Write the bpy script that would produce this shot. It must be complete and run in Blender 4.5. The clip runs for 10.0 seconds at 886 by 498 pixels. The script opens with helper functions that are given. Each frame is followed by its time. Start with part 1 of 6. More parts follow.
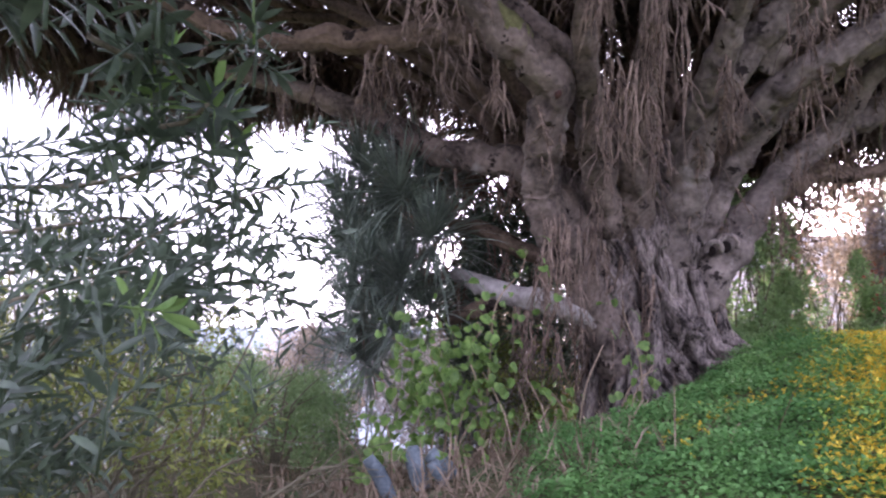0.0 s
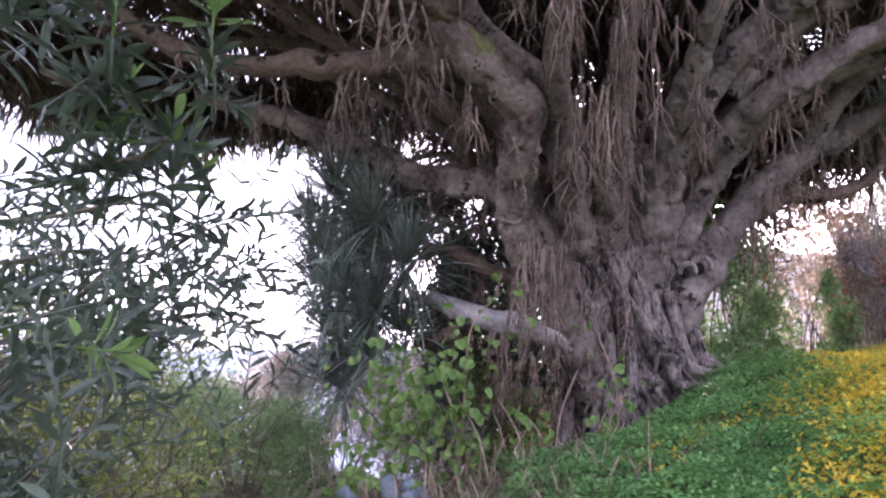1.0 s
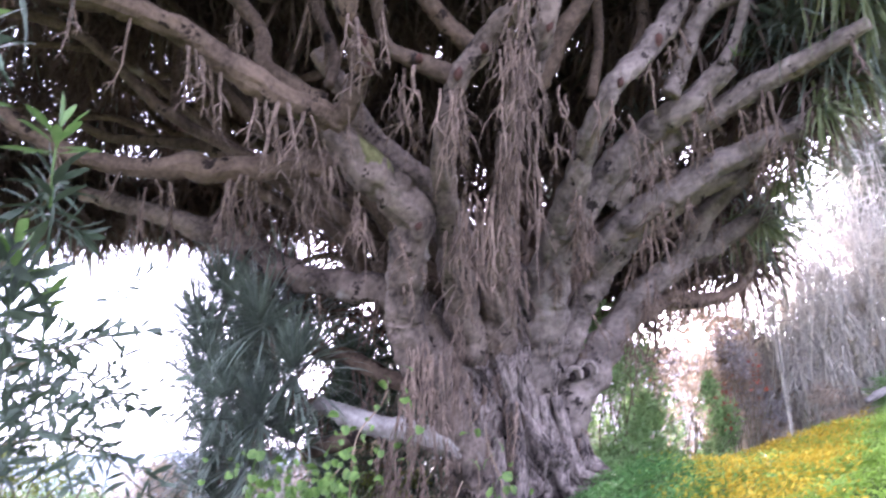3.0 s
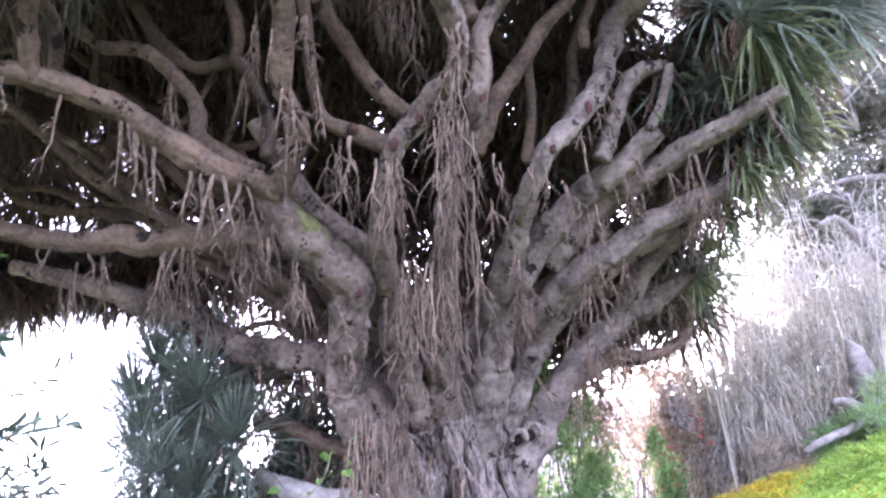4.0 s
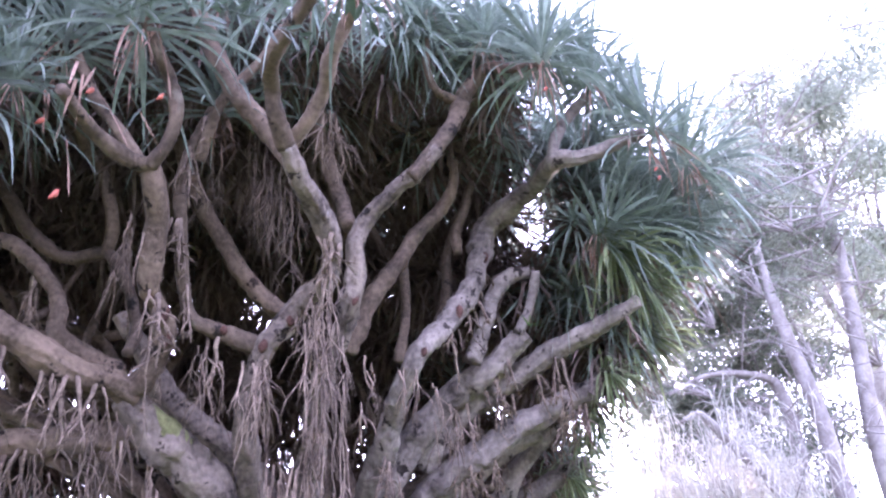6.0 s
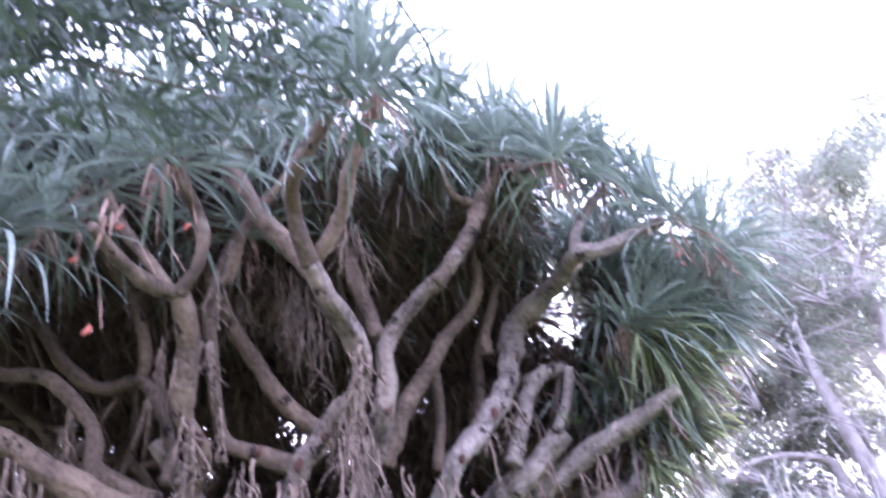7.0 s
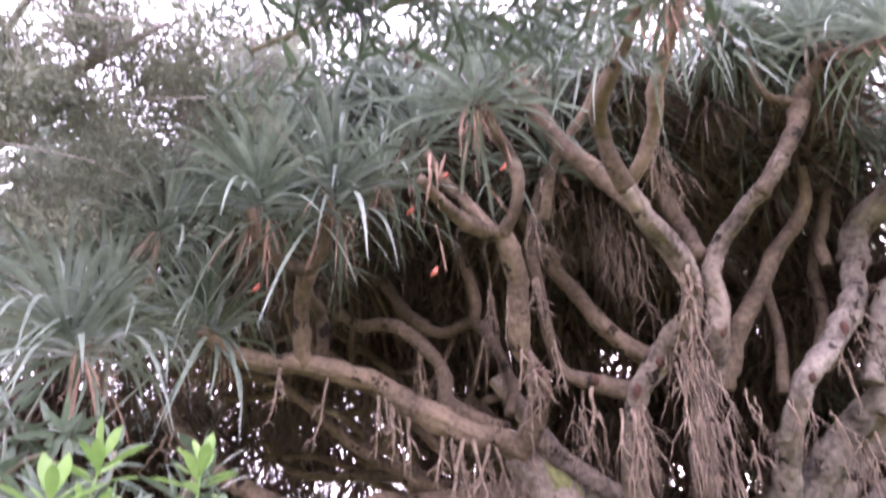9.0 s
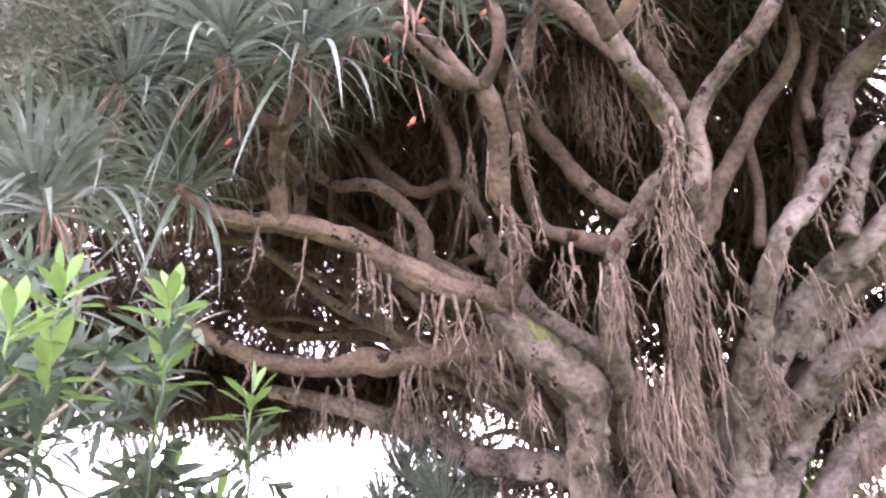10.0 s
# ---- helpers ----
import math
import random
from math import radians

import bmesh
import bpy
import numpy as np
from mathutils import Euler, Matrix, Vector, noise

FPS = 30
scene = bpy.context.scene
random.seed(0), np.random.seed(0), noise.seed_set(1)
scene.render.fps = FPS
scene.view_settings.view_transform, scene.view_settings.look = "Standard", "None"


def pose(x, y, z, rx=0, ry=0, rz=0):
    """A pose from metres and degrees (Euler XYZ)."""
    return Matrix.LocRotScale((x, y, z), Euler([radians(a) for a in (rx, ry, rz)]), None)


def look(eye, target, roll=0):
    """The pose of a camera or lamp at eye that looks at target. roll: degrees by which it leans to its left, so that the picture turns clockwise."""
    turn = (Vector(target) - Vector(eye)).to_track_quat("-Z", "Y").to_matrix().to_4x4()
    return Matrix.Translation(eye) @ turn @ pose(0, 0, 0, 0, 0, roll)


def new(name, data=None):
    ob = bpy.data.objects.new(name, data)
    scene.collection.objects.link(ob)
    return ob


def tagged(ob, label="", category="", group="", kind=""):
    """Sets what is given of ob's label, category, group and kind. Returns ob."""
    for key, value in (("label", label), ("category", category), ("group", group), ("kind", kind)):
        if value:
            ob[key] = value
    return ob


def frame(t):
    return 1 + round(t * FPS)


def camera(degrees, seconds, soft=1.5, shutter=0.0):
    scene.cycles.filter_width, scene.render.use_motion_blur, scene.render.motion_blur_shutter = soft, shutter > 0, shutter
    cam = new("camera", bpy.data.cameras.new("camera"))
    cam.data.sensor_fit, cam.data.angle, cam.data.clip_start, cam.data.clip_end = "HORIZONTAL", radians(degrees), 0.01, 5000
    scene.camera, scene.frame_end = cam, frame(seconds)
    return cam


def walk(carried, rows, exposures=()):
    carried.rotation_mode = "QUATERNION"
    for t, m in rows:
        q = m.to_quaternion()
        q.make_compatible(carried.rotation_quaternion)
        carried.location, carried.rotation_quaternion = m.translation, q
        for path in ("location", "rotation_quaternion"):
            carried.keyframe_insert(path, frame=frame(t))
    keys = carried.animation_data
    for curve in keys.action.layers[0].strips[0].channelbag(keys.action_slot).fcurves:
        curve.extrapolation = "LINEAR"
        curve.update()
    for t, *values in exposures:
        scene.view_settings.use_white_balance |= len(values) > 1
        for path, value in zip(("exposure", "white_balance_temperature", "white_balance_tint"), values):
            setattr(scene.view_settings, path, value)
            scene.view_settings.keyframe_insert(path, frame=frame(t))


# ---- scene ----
cam = camera(58.6, 10.0, soft=2.25, shutter=0.55)
PATH = [
    (0, (-0.022, 0.004, 1.481), (-0.008, 1.995, 1.676), 0.25),
    (0.5, (-0.001, 0.024, 1.492), (0.058, 2.012, 1.705), -0.34),
    (1, (0.008, 0.028, 1.515), (0.078, 2.012, 1.762), -0.43),
    (1.5, (0.023, 0.024, 1.526), (0.141, 2.002, 1.798), 0.03),
    (2, (0.043, 0.021, 1.542), (0.214, 1.987, 1.870), -0.45),
    (2.5, (0.082, 0.011, 1.564), (0.313, 1.957, 1.962), -0.80),
    (3.8, (0.176, -0.040, 1.646), (0.602, 1.822, 2.237), -3.06),
    (4, (0.189, -0.057, 1.661), (0.626, 1.796, 2.272), -3.79),
    (4.5, (0.218, -0.103, 1.712), (0.708, 1.696, 2.436), -4.44),
    (5, (0.235, -0.144, 1.766), (0.789, 1.579, 2.616), -5.16),
    (5.5, (0.271, -0.206, 1.804), (0.907, 1.450, 2.727), -5.03),
    (5.7, (0.280, -0.223, 1.815), (0.949, 1.403, 2.767), -5.25),
    (6.8, (0.315, -0.278, 1.840), (0.960, 1.239, 2.972), -9.57),
    (7, (0.304, -0.292, 1.843), (0.899, 1.192, 3.045), -10.08),
    (7.5, (0.273, -0.323, 1.858), (0.693, 1.132, 3.165), -9.54),
    (8, (0.229, -0.299, 1.823), (0.462, 1.222, 3.101), -8.09),
    (8.5, (0.167, -0.242, 1.820), (0.165, 1.333, 3.053), -4.83),
    (9, (0.130, -0.197, 1.789), (0.009, 1.435, 2.938), -1.93),
    (9.5, (0.110, -0.107, 1.761), (-0.008, 1.650, 2.709), -2.09),
    (10, (0.126, -0.074, 1.745), (0.029, 1.726, 2.612), -3.11),
]
walk(cam, [(t, look(eye, target, roll)) for t, eye, target, roll in PATH],
     exposures=[(0, 1.07, 5800, 38), (1.5, 1.25, 5700, 40), (2.5, 1.78, 5550, 38), (4.5, 2.32, 5350, 35), (5.5, 2.45, 5200, 40), (7, 2.52, 5200, 43), (7.5, 2.55, 5080, 44), (8.5, 2.66, 5650, 46), (9, 2.58, 6250, 46), (10, 2.82, 6320, 44)])

# ---- world and sun ----
SUN_UP, SUN_SIDE = 13.0, 21.5
world = bpy.data.worlds.new("sky")
scene.world = world
world.use_nodes = True
wn = world.node_tree.nodes
sky = wn.new("ShaderNodeTexSky")
sky.sky_type = "NISHITA"
sky.sun_disc = False
sky.sun_elevation, sky.sun_rotation = radians(SUN_UP), radians(SUN_SIDE)
sky.air_density, sky.dust_density, sky.ozone_density = 1.0, 2.5, 1.0
soft_sky = wn.new("ShaderNodeHueSaturation")
soft_sky.inputs["Saturation"].default_value = 0.25
world.node_tree.links.new(sky.outputs[0], soft_sky.inputs["Color"])
haze = wn.new("ShaderNodeMix")
haze.data_type = "RGBA"
haze.inputs[0].default_value = 0.5
haze.inputs[7].default_value = (3.4, 3.55, 3.95, 1)
world.node_tree.links.new(soft_sky.outputs[0], haze.inputs[6])
world.node_tree.links.new(haze.outputs[2], wn["Background"].inputs[0])
wn["Background"].inputs[1].default_value = 0.40
sun = new("sun", bpy.data.lights.new("sun", "SUN"))
sun.data.energy, sun.data.angle, sun.data.color = 5.0, radians(0.6), (1.0, 0.84, 0.62)
s_el, s_az = radians(SUN_UP), radians(SUN_SIDE)
sun_from = Vector((math.cos(s_el) * math.sin(s_az), math.cos(s_el) * math.cos(s_az), math.sin(s_el)))
sun.matrix_world = look(sun_from * 60, (0, 0, 0))


# ---- materials ----
def material(name, dark, light, rough=0.8, scale=8.0, bump=0.3, spots=None, spot_at=0.6, through_light=0.0, vary=0.15, stretch=(1, 1, 1), gloss=0.4, fine=5.0, painted_pits=0.0, grain=0.34, relief=0.02, edge=0.16):
    """Two-scale noise between two colours, an optional third in patches, relief, and light that comes through thin leaves."""
    m = bpy.data.materials.new(name)
    m.use_nodes = True
    nt = m.node_tree
    n, ln = nt.nodes, nt.links
    bsdf = n["Principled BSDF"]
    bsdf.inputs["Roughness"].default_value = rough
    bsdf.inputs["Specular IOR Level"].default_value = gloss
    tc, mp = n.new("ShaderNodeTexCoord"), n.new("ShaderNodeMapping")
    mp.inputs["Scale"].default_value = stretch
    ln.new(tc.outputs["Object"], mp.inputs[0])
    big, small = n.new("ShaderNodeTexNoise"), n.new("ShaderNodeTexNoise")
    big.inputs["Scale"].default_value, big.inputs["Detail"].default_value = scale, 7
    small.inputs["Scale"].default_value, small.inputs["Detail"].default_value = scale * fine, 4
    for t in (big, small):
        ln.new(mp.outputs[0], t.inputs["Vector"])
    mix = n.new("ShaderNodeMath")
    mix.operation = "MULTIPLY_ADD"
    mix.inputs[1].default_value = grain
    ln.new(small.outputs[0], mix.inputs[0])
    half = n.new("ShaderNodeMath")
    half.operation = "MULTIPLY"
    half.inputs[1].default_value = 1 - grain
    ln.new(big.outputs[0], half.inputs[0])
    ln.new(half.outputs[0], mix.inputs[2])
    ramp = n.new("ShaderNodeValToRGB")
    ramp.color_ramp.elements[0].position, ramp.color_ramp.elements[1].position = 0.5 - edge, 0.5 + edge
    ramp.color_ramp.elements[0].color, ramp.color_ramp.elements[1].color = (*dark, 1), (*light, 1)
    ln.new(mix.outputs[0], ramp.inputs[0])
    colour = ramp.outputs[0]
    if spots:
        patch, step = n.new("ShaderNodeTexNoise"), n.new("ShaderNodeValToRGB")
        patch.inputs["Scale"].default_value, patch.inputs["Detail"].default_value = scale * 0.6, 6
        ln.new(tc.outputs["Object"], patch.inputs["Vector"])
        step.color_ramp.elements[0].position, step.color_ramp.elements[1].position = spot_at, spot_at + 0.07
        ln.new(patch.outputs[0], step.inputs[0])
        over = n.new("ShaderNodeMix")
        over.data_type = "RGBA"
        ln.new(step.outputs[0], over.inputs[0])
        ln.new(colour, over.inputs[6])
        over.inputs[7].default_value = (*spots, 1)
        colour = over.outputs[2]
    # char and inner shade of small pits, painted as dark spots in the colour
    if painted_pits:
        cell, pit_shade = n.new("ShaderNodeTexVoronoi"), n.new("ShaderNodeValToRGB")
        cell.inputs["Scale"].default_value = painted_pits
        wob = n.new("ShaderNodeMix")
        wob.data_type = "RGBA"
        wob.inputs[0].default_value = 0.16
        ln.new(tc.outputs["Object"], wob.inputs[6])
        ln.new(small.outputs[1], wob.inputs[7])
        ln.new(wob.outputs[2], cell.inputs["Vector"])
        pit_shade.color_ramp.elements[0].position, pit_shade.color_ramp.elements[1].position = 0.17, 0.27
        pit_shade.color_ramp.elements[0].color = (0.12, 0.10, 0.10, 1)
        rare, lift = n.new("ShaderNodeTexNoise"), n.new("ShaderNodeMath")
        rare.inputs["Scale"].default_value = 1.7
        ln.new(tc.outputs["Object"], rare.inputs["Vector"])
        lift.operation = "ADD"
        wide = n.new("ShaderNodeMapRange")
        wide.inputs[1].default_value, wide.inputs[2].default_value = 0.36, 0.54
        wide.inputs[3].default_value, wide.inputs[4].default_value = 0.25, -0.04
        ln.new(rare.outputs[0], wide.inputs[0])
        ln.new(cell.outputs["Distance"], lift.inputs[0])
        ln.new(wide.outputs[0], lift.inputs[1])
        ln.new(lift.outputs[0], pit_shade.inputs[0])
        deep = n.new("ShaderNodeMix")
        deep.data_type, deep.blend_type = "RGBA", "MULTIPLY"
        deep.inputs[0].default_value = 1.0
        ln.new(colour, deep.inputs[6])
        ln.new(pit_shade.outputs[0], deep.inputs[7])
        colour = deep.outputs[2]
    if vary:
        geo, info, add = n.new("ShaderNodeNewGeometry"), n.new("ShaderNodeObjectInfo"), n.new("ShaderNodeMath")
        ln.new(geo.outputs["Random Per Island"], add.inputs[0])
        ln.new(info.outputs["Random"], add.inputs[1])
        val, hue = n.new("ShaderNodeMapRange"), n.new("ShaderNodeHueSaturation")
        val.inputs[2].default_value = 2.0
        val.inputs[3].default_value, val.inputs[4].default_value = 1 - vary, 1 + vary
        ln.new(add.outputs[0], val.inputs[0])
        ln.new(val.outputs[0], hue.inputs["Value"])
        ln.new(colour, hue.inputs["Color"])
        colour = hue.outputs[0]
    ln.new(colour, bsdf.inputs["Base Color"])
    if bump:
        b = n.new("ShaderNodeBump")
        b.inputs["Strength"].default_value, b.inputs["Distance"].default_value = bump, relief
        ln.new(mix.outputs[0], b.inputs["Height"])
        ln.new(b.outputs[0], bsdf.inputs["Normal"])
    if through_light:
        tr, ms = n.new("ShaderNodeBsdfTranslucent"), n.new("ShaderNodeMixShader")
        ms.inputs[0].default_value = through_light
        ln.new(colour, tr.inputs[0])
        ln.new(bsdf.outputs[0], ms.inputs[1])
        ln.new(tr.outputs[0], ms.inputs[2])
        ln.new(ms.outputs[0], n["Material Output"].inputs[0])
    return m


BARK = material("bark", (0.046, 0.032, 0.023), (0.235, 0.168, 0.120), 0.85, 3.4, 0.9, spots=(0.32, 0.285, 0.225), spot_at=0.67, vary=0.35, painted_pits=6.0, fine=8.0, grain=0.36, relief=0.03, edge=0.17)
LIMB_BARK = material("old_limb_bark", (0.042, 0.031, 0.026), (0.295, 0.232, 0.19), 0.86, 3.6, 1.0, spots=(0.37, 0.33, 0.295), spot_at=0.63, vary=0.15, painted_pits=7.5, fine=6.0, grain=0.40, relief=0.04, edge=0.15)
GREY_LIMB = material("grey_limb_bark", (0.052, 0.041, 0.035), (0.335, 0.278, 0.238), 0.86, 3.6, 1.0, spots=(0.40, 0.355, 0.32), spot_at=0.65, vary=0.2, painted_pits=6.5, fine=6.0, grain=0.38, relief=0.035, edge=0.17)
PALE_BARK = material("bleached_bark", (0.22, 0.19, 0.17), (0.60, 0.56, 0.52), 0.9, 5.5, 1.0, vary=0.1, fine=4.5)
TRUNK_BARK = material("trunk_bark", (0.030, 0.023, 0.021), (0.39, 0.325, 0.285), 0.88, 4.2, 1.0, spots=(0.42, 0.38, 0.35), spot_at=0.62, vary=0.0, stretch=(1.8, 1.8, 0.7), fine=5.5, grain=0.5, relief=0.06, painted_pits=5.0, edge=0.12)
MOSS = material("moss", (0.12, 0.12, 0.05), (0.27, 0.27, 0.12), 0.95, 25, 0.5, vary=0.0)
SCAR = material("scar_wood", (0.035, 0.016, 0.013), (0.13, 0.062, 0.045), 0.9, 14, 0.8)
# near-black for the inside of hollows, shade put into the colour
HOLLOW_SHADE = material("hollow_shade_dark", (0.008, 0.006, 0.006), (0.03, 0.018, 0.015), 0.95, 12, 0.6)
ROOT = material("aerial_root", (0.062, 0.042, 0.032), (0.33, 0.245, 0.185), 0.9, 9, 0.3, vary=0.55)
LEAF = material("sword_leaf", (0.10, 0.135, 0.104), (0.305, 0.36, 0.285), 0.30, 5, 0.0, through_light=0.30, vary=0.4, gloss=0.75)
# sword leaf tinted yellow: older leaves, and light on the rim put into colour
LEAF_RIM = material("yellow_lit_leaf", (0.11, 0.15, 0.07), (0.32, 0.36, 0.18), 0.32, 5, 0.0, through_light=0.28, vary=0.35)
DEAD = material("dead_leaf", (0.15, 0.085, 0.06), (0.36, 0.235, 0.175), 0.9, 8, 0.2, through_light=0.12, vary=0.3)
# brown of old leaves, with the crown's inner darkness put into the colour
SHADED_THATCH = material("shaded_leaf_thatch", (0.075, 0.054, 0.046), (0.22, 0.163, 0.133), 0.9, 8, 0.0, through_light=0.1, vary=0.3)
RED = material("red_leaf_base", (0.32, 0.07, 0.04), (0.52, 0.17, 0.11), 0.6, 20, 0.0, through_light=0.25, vary=0.2)
SHRUB = material("shrub_leaf", (0.042, 0.066, 0.042), (0.125, 0.17, 0.108), 0.38, 9, 0.0, through_light=0.2, vary=0.4, gloss=0.5)
YOUNG = material("young_leaf", (0.12, 0.23, 0.055), (0.25, 0.375, 0.12), 0.4, 9, 0.0, through_light=0.3, vary=0.25)
TWIG = material("twig", (0.09, 0.08, 0.05), (0.24, 0.21, 0.14), 0.8, 30, 0.3)
VINE = material("vine_leaf", (0.06, 0.14, 0.03), (0.25, 0.39, 0.10), 0.5, 14, 0.0, through_light=0.35, vary=0.5)
DRY = material("dry_stem", (0.16, 0.11, 0.07), (0.42, 0.33, 0.23), 0.9, 10, 0.2, vary=0.35)
GROUND = material("ground_soil", (0.05, 0.045, 0.02), (0.13, 0.12, 0.05), 0.95, 3, 0.6, spots=(0.06, 0.11, 0.03), spot_at=0.5, vary=0.0)
CLOVER = material("clover_leaf", (0.085, 0.25, 0.07), (0.25, 0.49, 0.15), 0.55, 2, 0.0, through_light=0.35, vary=0.35)
# lit copy of the clover leaf: sunlight put into a lime colour
LIT_CLOVER = material("sunlit_clover_leaf", (0.22, 0.36, 0.05), (0.42, 0.58, 0.12), 0.55, 2, 0.0, through_light=0.4, vary=0.3)
PETAL = material("yellow_petal", (0.62, 0.42, 0.03), (0.80, 0.62, 0.06), 0.6, 9, 0.0, through_light=0.35, vary=0.15)
BUSH = material("bush_leaf", (0.09, 0.125, 0.025), (0.40, 0.44, 0.12), 0.6, 5, 0.0, through_light=0.42, vary=0.5)
BUSH_GREEN = material("green_bush_leaf", (0.16, 0.28, 0.10), (0.38, 0.52, 0.24), 0.6, 4, 0.0, through_light=0.55, vary=0.4)
BUSH_RUST = material("rusty_bush_leaf", (0.37, 0.30, 0.22), (0.70, 0.60, 0.48), 0.7, 2.5, 0.0, spots=(0.60, 0.31, 0.14), spot_at=0.60, through_light=0.5, vary=0.45)
BUSH_MAUVE = material("mauve_seed_head", (0.33, 0.305, 0.30), (0.62, 0.585, 0.57), 0.8, 2, 0.0, through_light=0.5, vary=0.4)
REED = material("pale_reed", (0.50, 0.47, 0.40), (0.80, 0.77, 0.69), 0.7, 3, 0.0, through_light=0.5, vary=0.45)
TREE_LEAF = material("far_tree_leaf", (0.15, 0.17, 0.12), (0.33, 0.345, 0.26), 0.6, 2, 0.0, through_light=0.4, vary=0.35)
BROWN_LEAF = material("brown_green_leaf", (0.08, 0.075, 0.045), (0.20, 0.165, 0.10), 0.7, 2, 0.0, through_light=0.3, vary=0.4)
GREY_BARK = material("grey_bark", (0.15, 0.125, 0.11), (0.34, 0.31, 0.285), 0.9, 5, 0.6)
BLUE_STEM = material("bluish_stem", (0.05, 0.07, 0.082), (0.24, 0.29, 0.315), 0.75, 9, 0.4)
PALE_WOOD = material("bleached_wood", (0.13, 0.115, 0.10), (0.42, 0.39, 0.36), 0.9, 6, 0.9)
# distance haze imitated on the hillside by a pale colour and emission
HAZE_GLOW = material("haze_glow_hillside", (0.22, 0.22, 0.20), (0.36, 0.34, 0.32), 0.9, 0.03, 0.0, vary=0.0)
HAZE_GLOW.node_tree.nodes["Principled BSDF"].inputs["Emission Color"].default_value = (0.86, 0.80, 0.80, 1)
HAZE_GLOW.node_tree.nodes["Principled BSDF"].inputs["Emission Strength"].default_value = 0.16
WATER = material("water", (0.16, 0.22, 0.27), (0.22, 0.28, 0.33), 0.7, 0.05, 0.15, vary=0.0, gloss=0.15)


# ---- mesh tools ----
class Shape:
    """Vertices and faces gathered for one mesh."""

    def __init__(self):
        self.v, self.f = [], []

    def add(self, verts, faces):
        k = len(self.v)
        self.v.extend([tuple(p) for p in verts])
        self.f.extend([tuple(i + k for i in q) for q in faces])

    def quads(self, q):
        """Loose four-cornered leaves from an array of n x 4 x 3."""
        k, n = len(self.v), len(q)
        self.v.extend(map(tuple, q.reshape(-1, 3).tolist()))
        self.f.extend(map(tuple, (np.arange(4 * n).reshape(n, 4) + k).tolist()))

    def mesh(self, name, mat, smooth=True):
        me = bpy.data.meshes.new(name)
        me.from_pydata(self.v, [], self.f)
        me.materials.append(mat)
        if smooth:
            me.polygons.foreach_set("use_smooth", [True] * len(me.polygons))
        me.update()
        return me


def part(name, shape, mat, parent, label="", at=None):
    """Links a Shape or a finished mesh as one object under a thing or part."""
    me = shape.mesh(name, mat) if isinstance(shape, Shape) else shape
    ob = new(name, me)
    ob.parent = parent
    if at is not None:
        ob.matrix_basis = at
    return tagged(ob, label)


def thing(name, label, category, at=(0, 0, 0), group="", kind=""):
    ob = new(name)
    ob.empty_display_size = 0.2
    ob.location = at
    return tagged(ob, label, category, group, kind)


def spline(points, step):
    """Catmull-Rom through rows of x, y, z, r."""
    p = np.array(points, float)
    p = np.vstack([2 * p[0] - p[1], p, 2 * p[-1] - p[-2]])
    out = []
    for a, b, c, d in zip(p[:-3], p[1:-2], p[2:-1], p[3:]):
        n = max(2, int(np.linalg.norm(c[:3] - b[:3]) / step))
        for u in np.linspace(0, 1, n, endpoint=False):
            out.append(0.5 * (2 * b + (c - a) * u + (2 * a - 5 * b + 4 * c - d) * u * u + (3 * b - a - 3 * c + d) * u**3))
    out.append(p[-2])
    out = np.array(out)
    out[:, 3] = np.maximum(out[:, 3], 0.002)
    return out


def tube(shape, points, sides=10, step=0.06, rough=0.0, grain=5.0, rings=0.0, cap=True, strands=0.0, scars=()):
    """A tapered tube along points (x, y, z, r), uneven by noise, with faint growth rings."""
    c = spline(points, step) if step else np.array(points, float)
    tang = np.gradient(c[:, :3], axis=0)
    tang /= np.linalg.norm(tang, axis=1)[:, None] + 1e-9
    side = np.cross(tang[0], (0.31, 0.87, 0.2))
    side /= np.linalg.norm(side)
    verts, faces = [], []
    for i, (row, t) in enumerate(zip(c, tang)):
        side = side - t * (side @ t)
        side /= np.linalg.norm(side) + 1e-9
        up = np.cross(t, side)
        for k in range(sides):
            a = 2 * math.pi * k / sides
            d = side * math.cos(a) + up * math.sin(a)
            r = row[3]
            if rough:
                q = row[:3] + d * r
                r *= 1 + rough * (noise.noise(Vector(q * grain)) + 0.5 * noise.noise(Vector(q * grain * 3.1)) + 0.3 * noise.noise(Vector(q * grain * 7.3)))
                if strands:
                    n = noise.noise(Vector((math.cos(a) * 1.9 + row[3], math.sin(a) * 1.9, i * 0.03 + points[0][0] * 7)))
                    r *= 1.03 + strands * (0.5 * n - 0.8 * math.exp(-(n / 0.09) ** 2))
                if rings:
                    r *= 1 + rings * math.sin(i * 1.9 + 2 * noise.noise(Vector(q * 3)))
            for si, sk, deep, wide in scars:
                if abs(i - si) < 5:
                    dk = (k - sk + sides / 2) % sides - sides / 2
                    u2 = ((i - si) / wide) ** 2 + (dk / wide) ** 2
                    r += row[3] * deep * (0.45 * math.exp(-(u2 - 3.0) ** 2 / 3) - math.exp(-u2))
            verts.append(row[:3] + d * r)
    n = len(c)
    for i in range(n - 1):
        for k in range(sides):
            k2 = (k + 1) % sides
            faces.append((i * sides + k, i * sides + k2, (i + 1) * sides + k2, (i + 1) * sides + k))
    if cap:
        faces.append(tuple(range(sides))[::-1])
        faces.append(tuple((n - 1) * sides + k for k in range(sides)))
    shape.add(verts, faces)


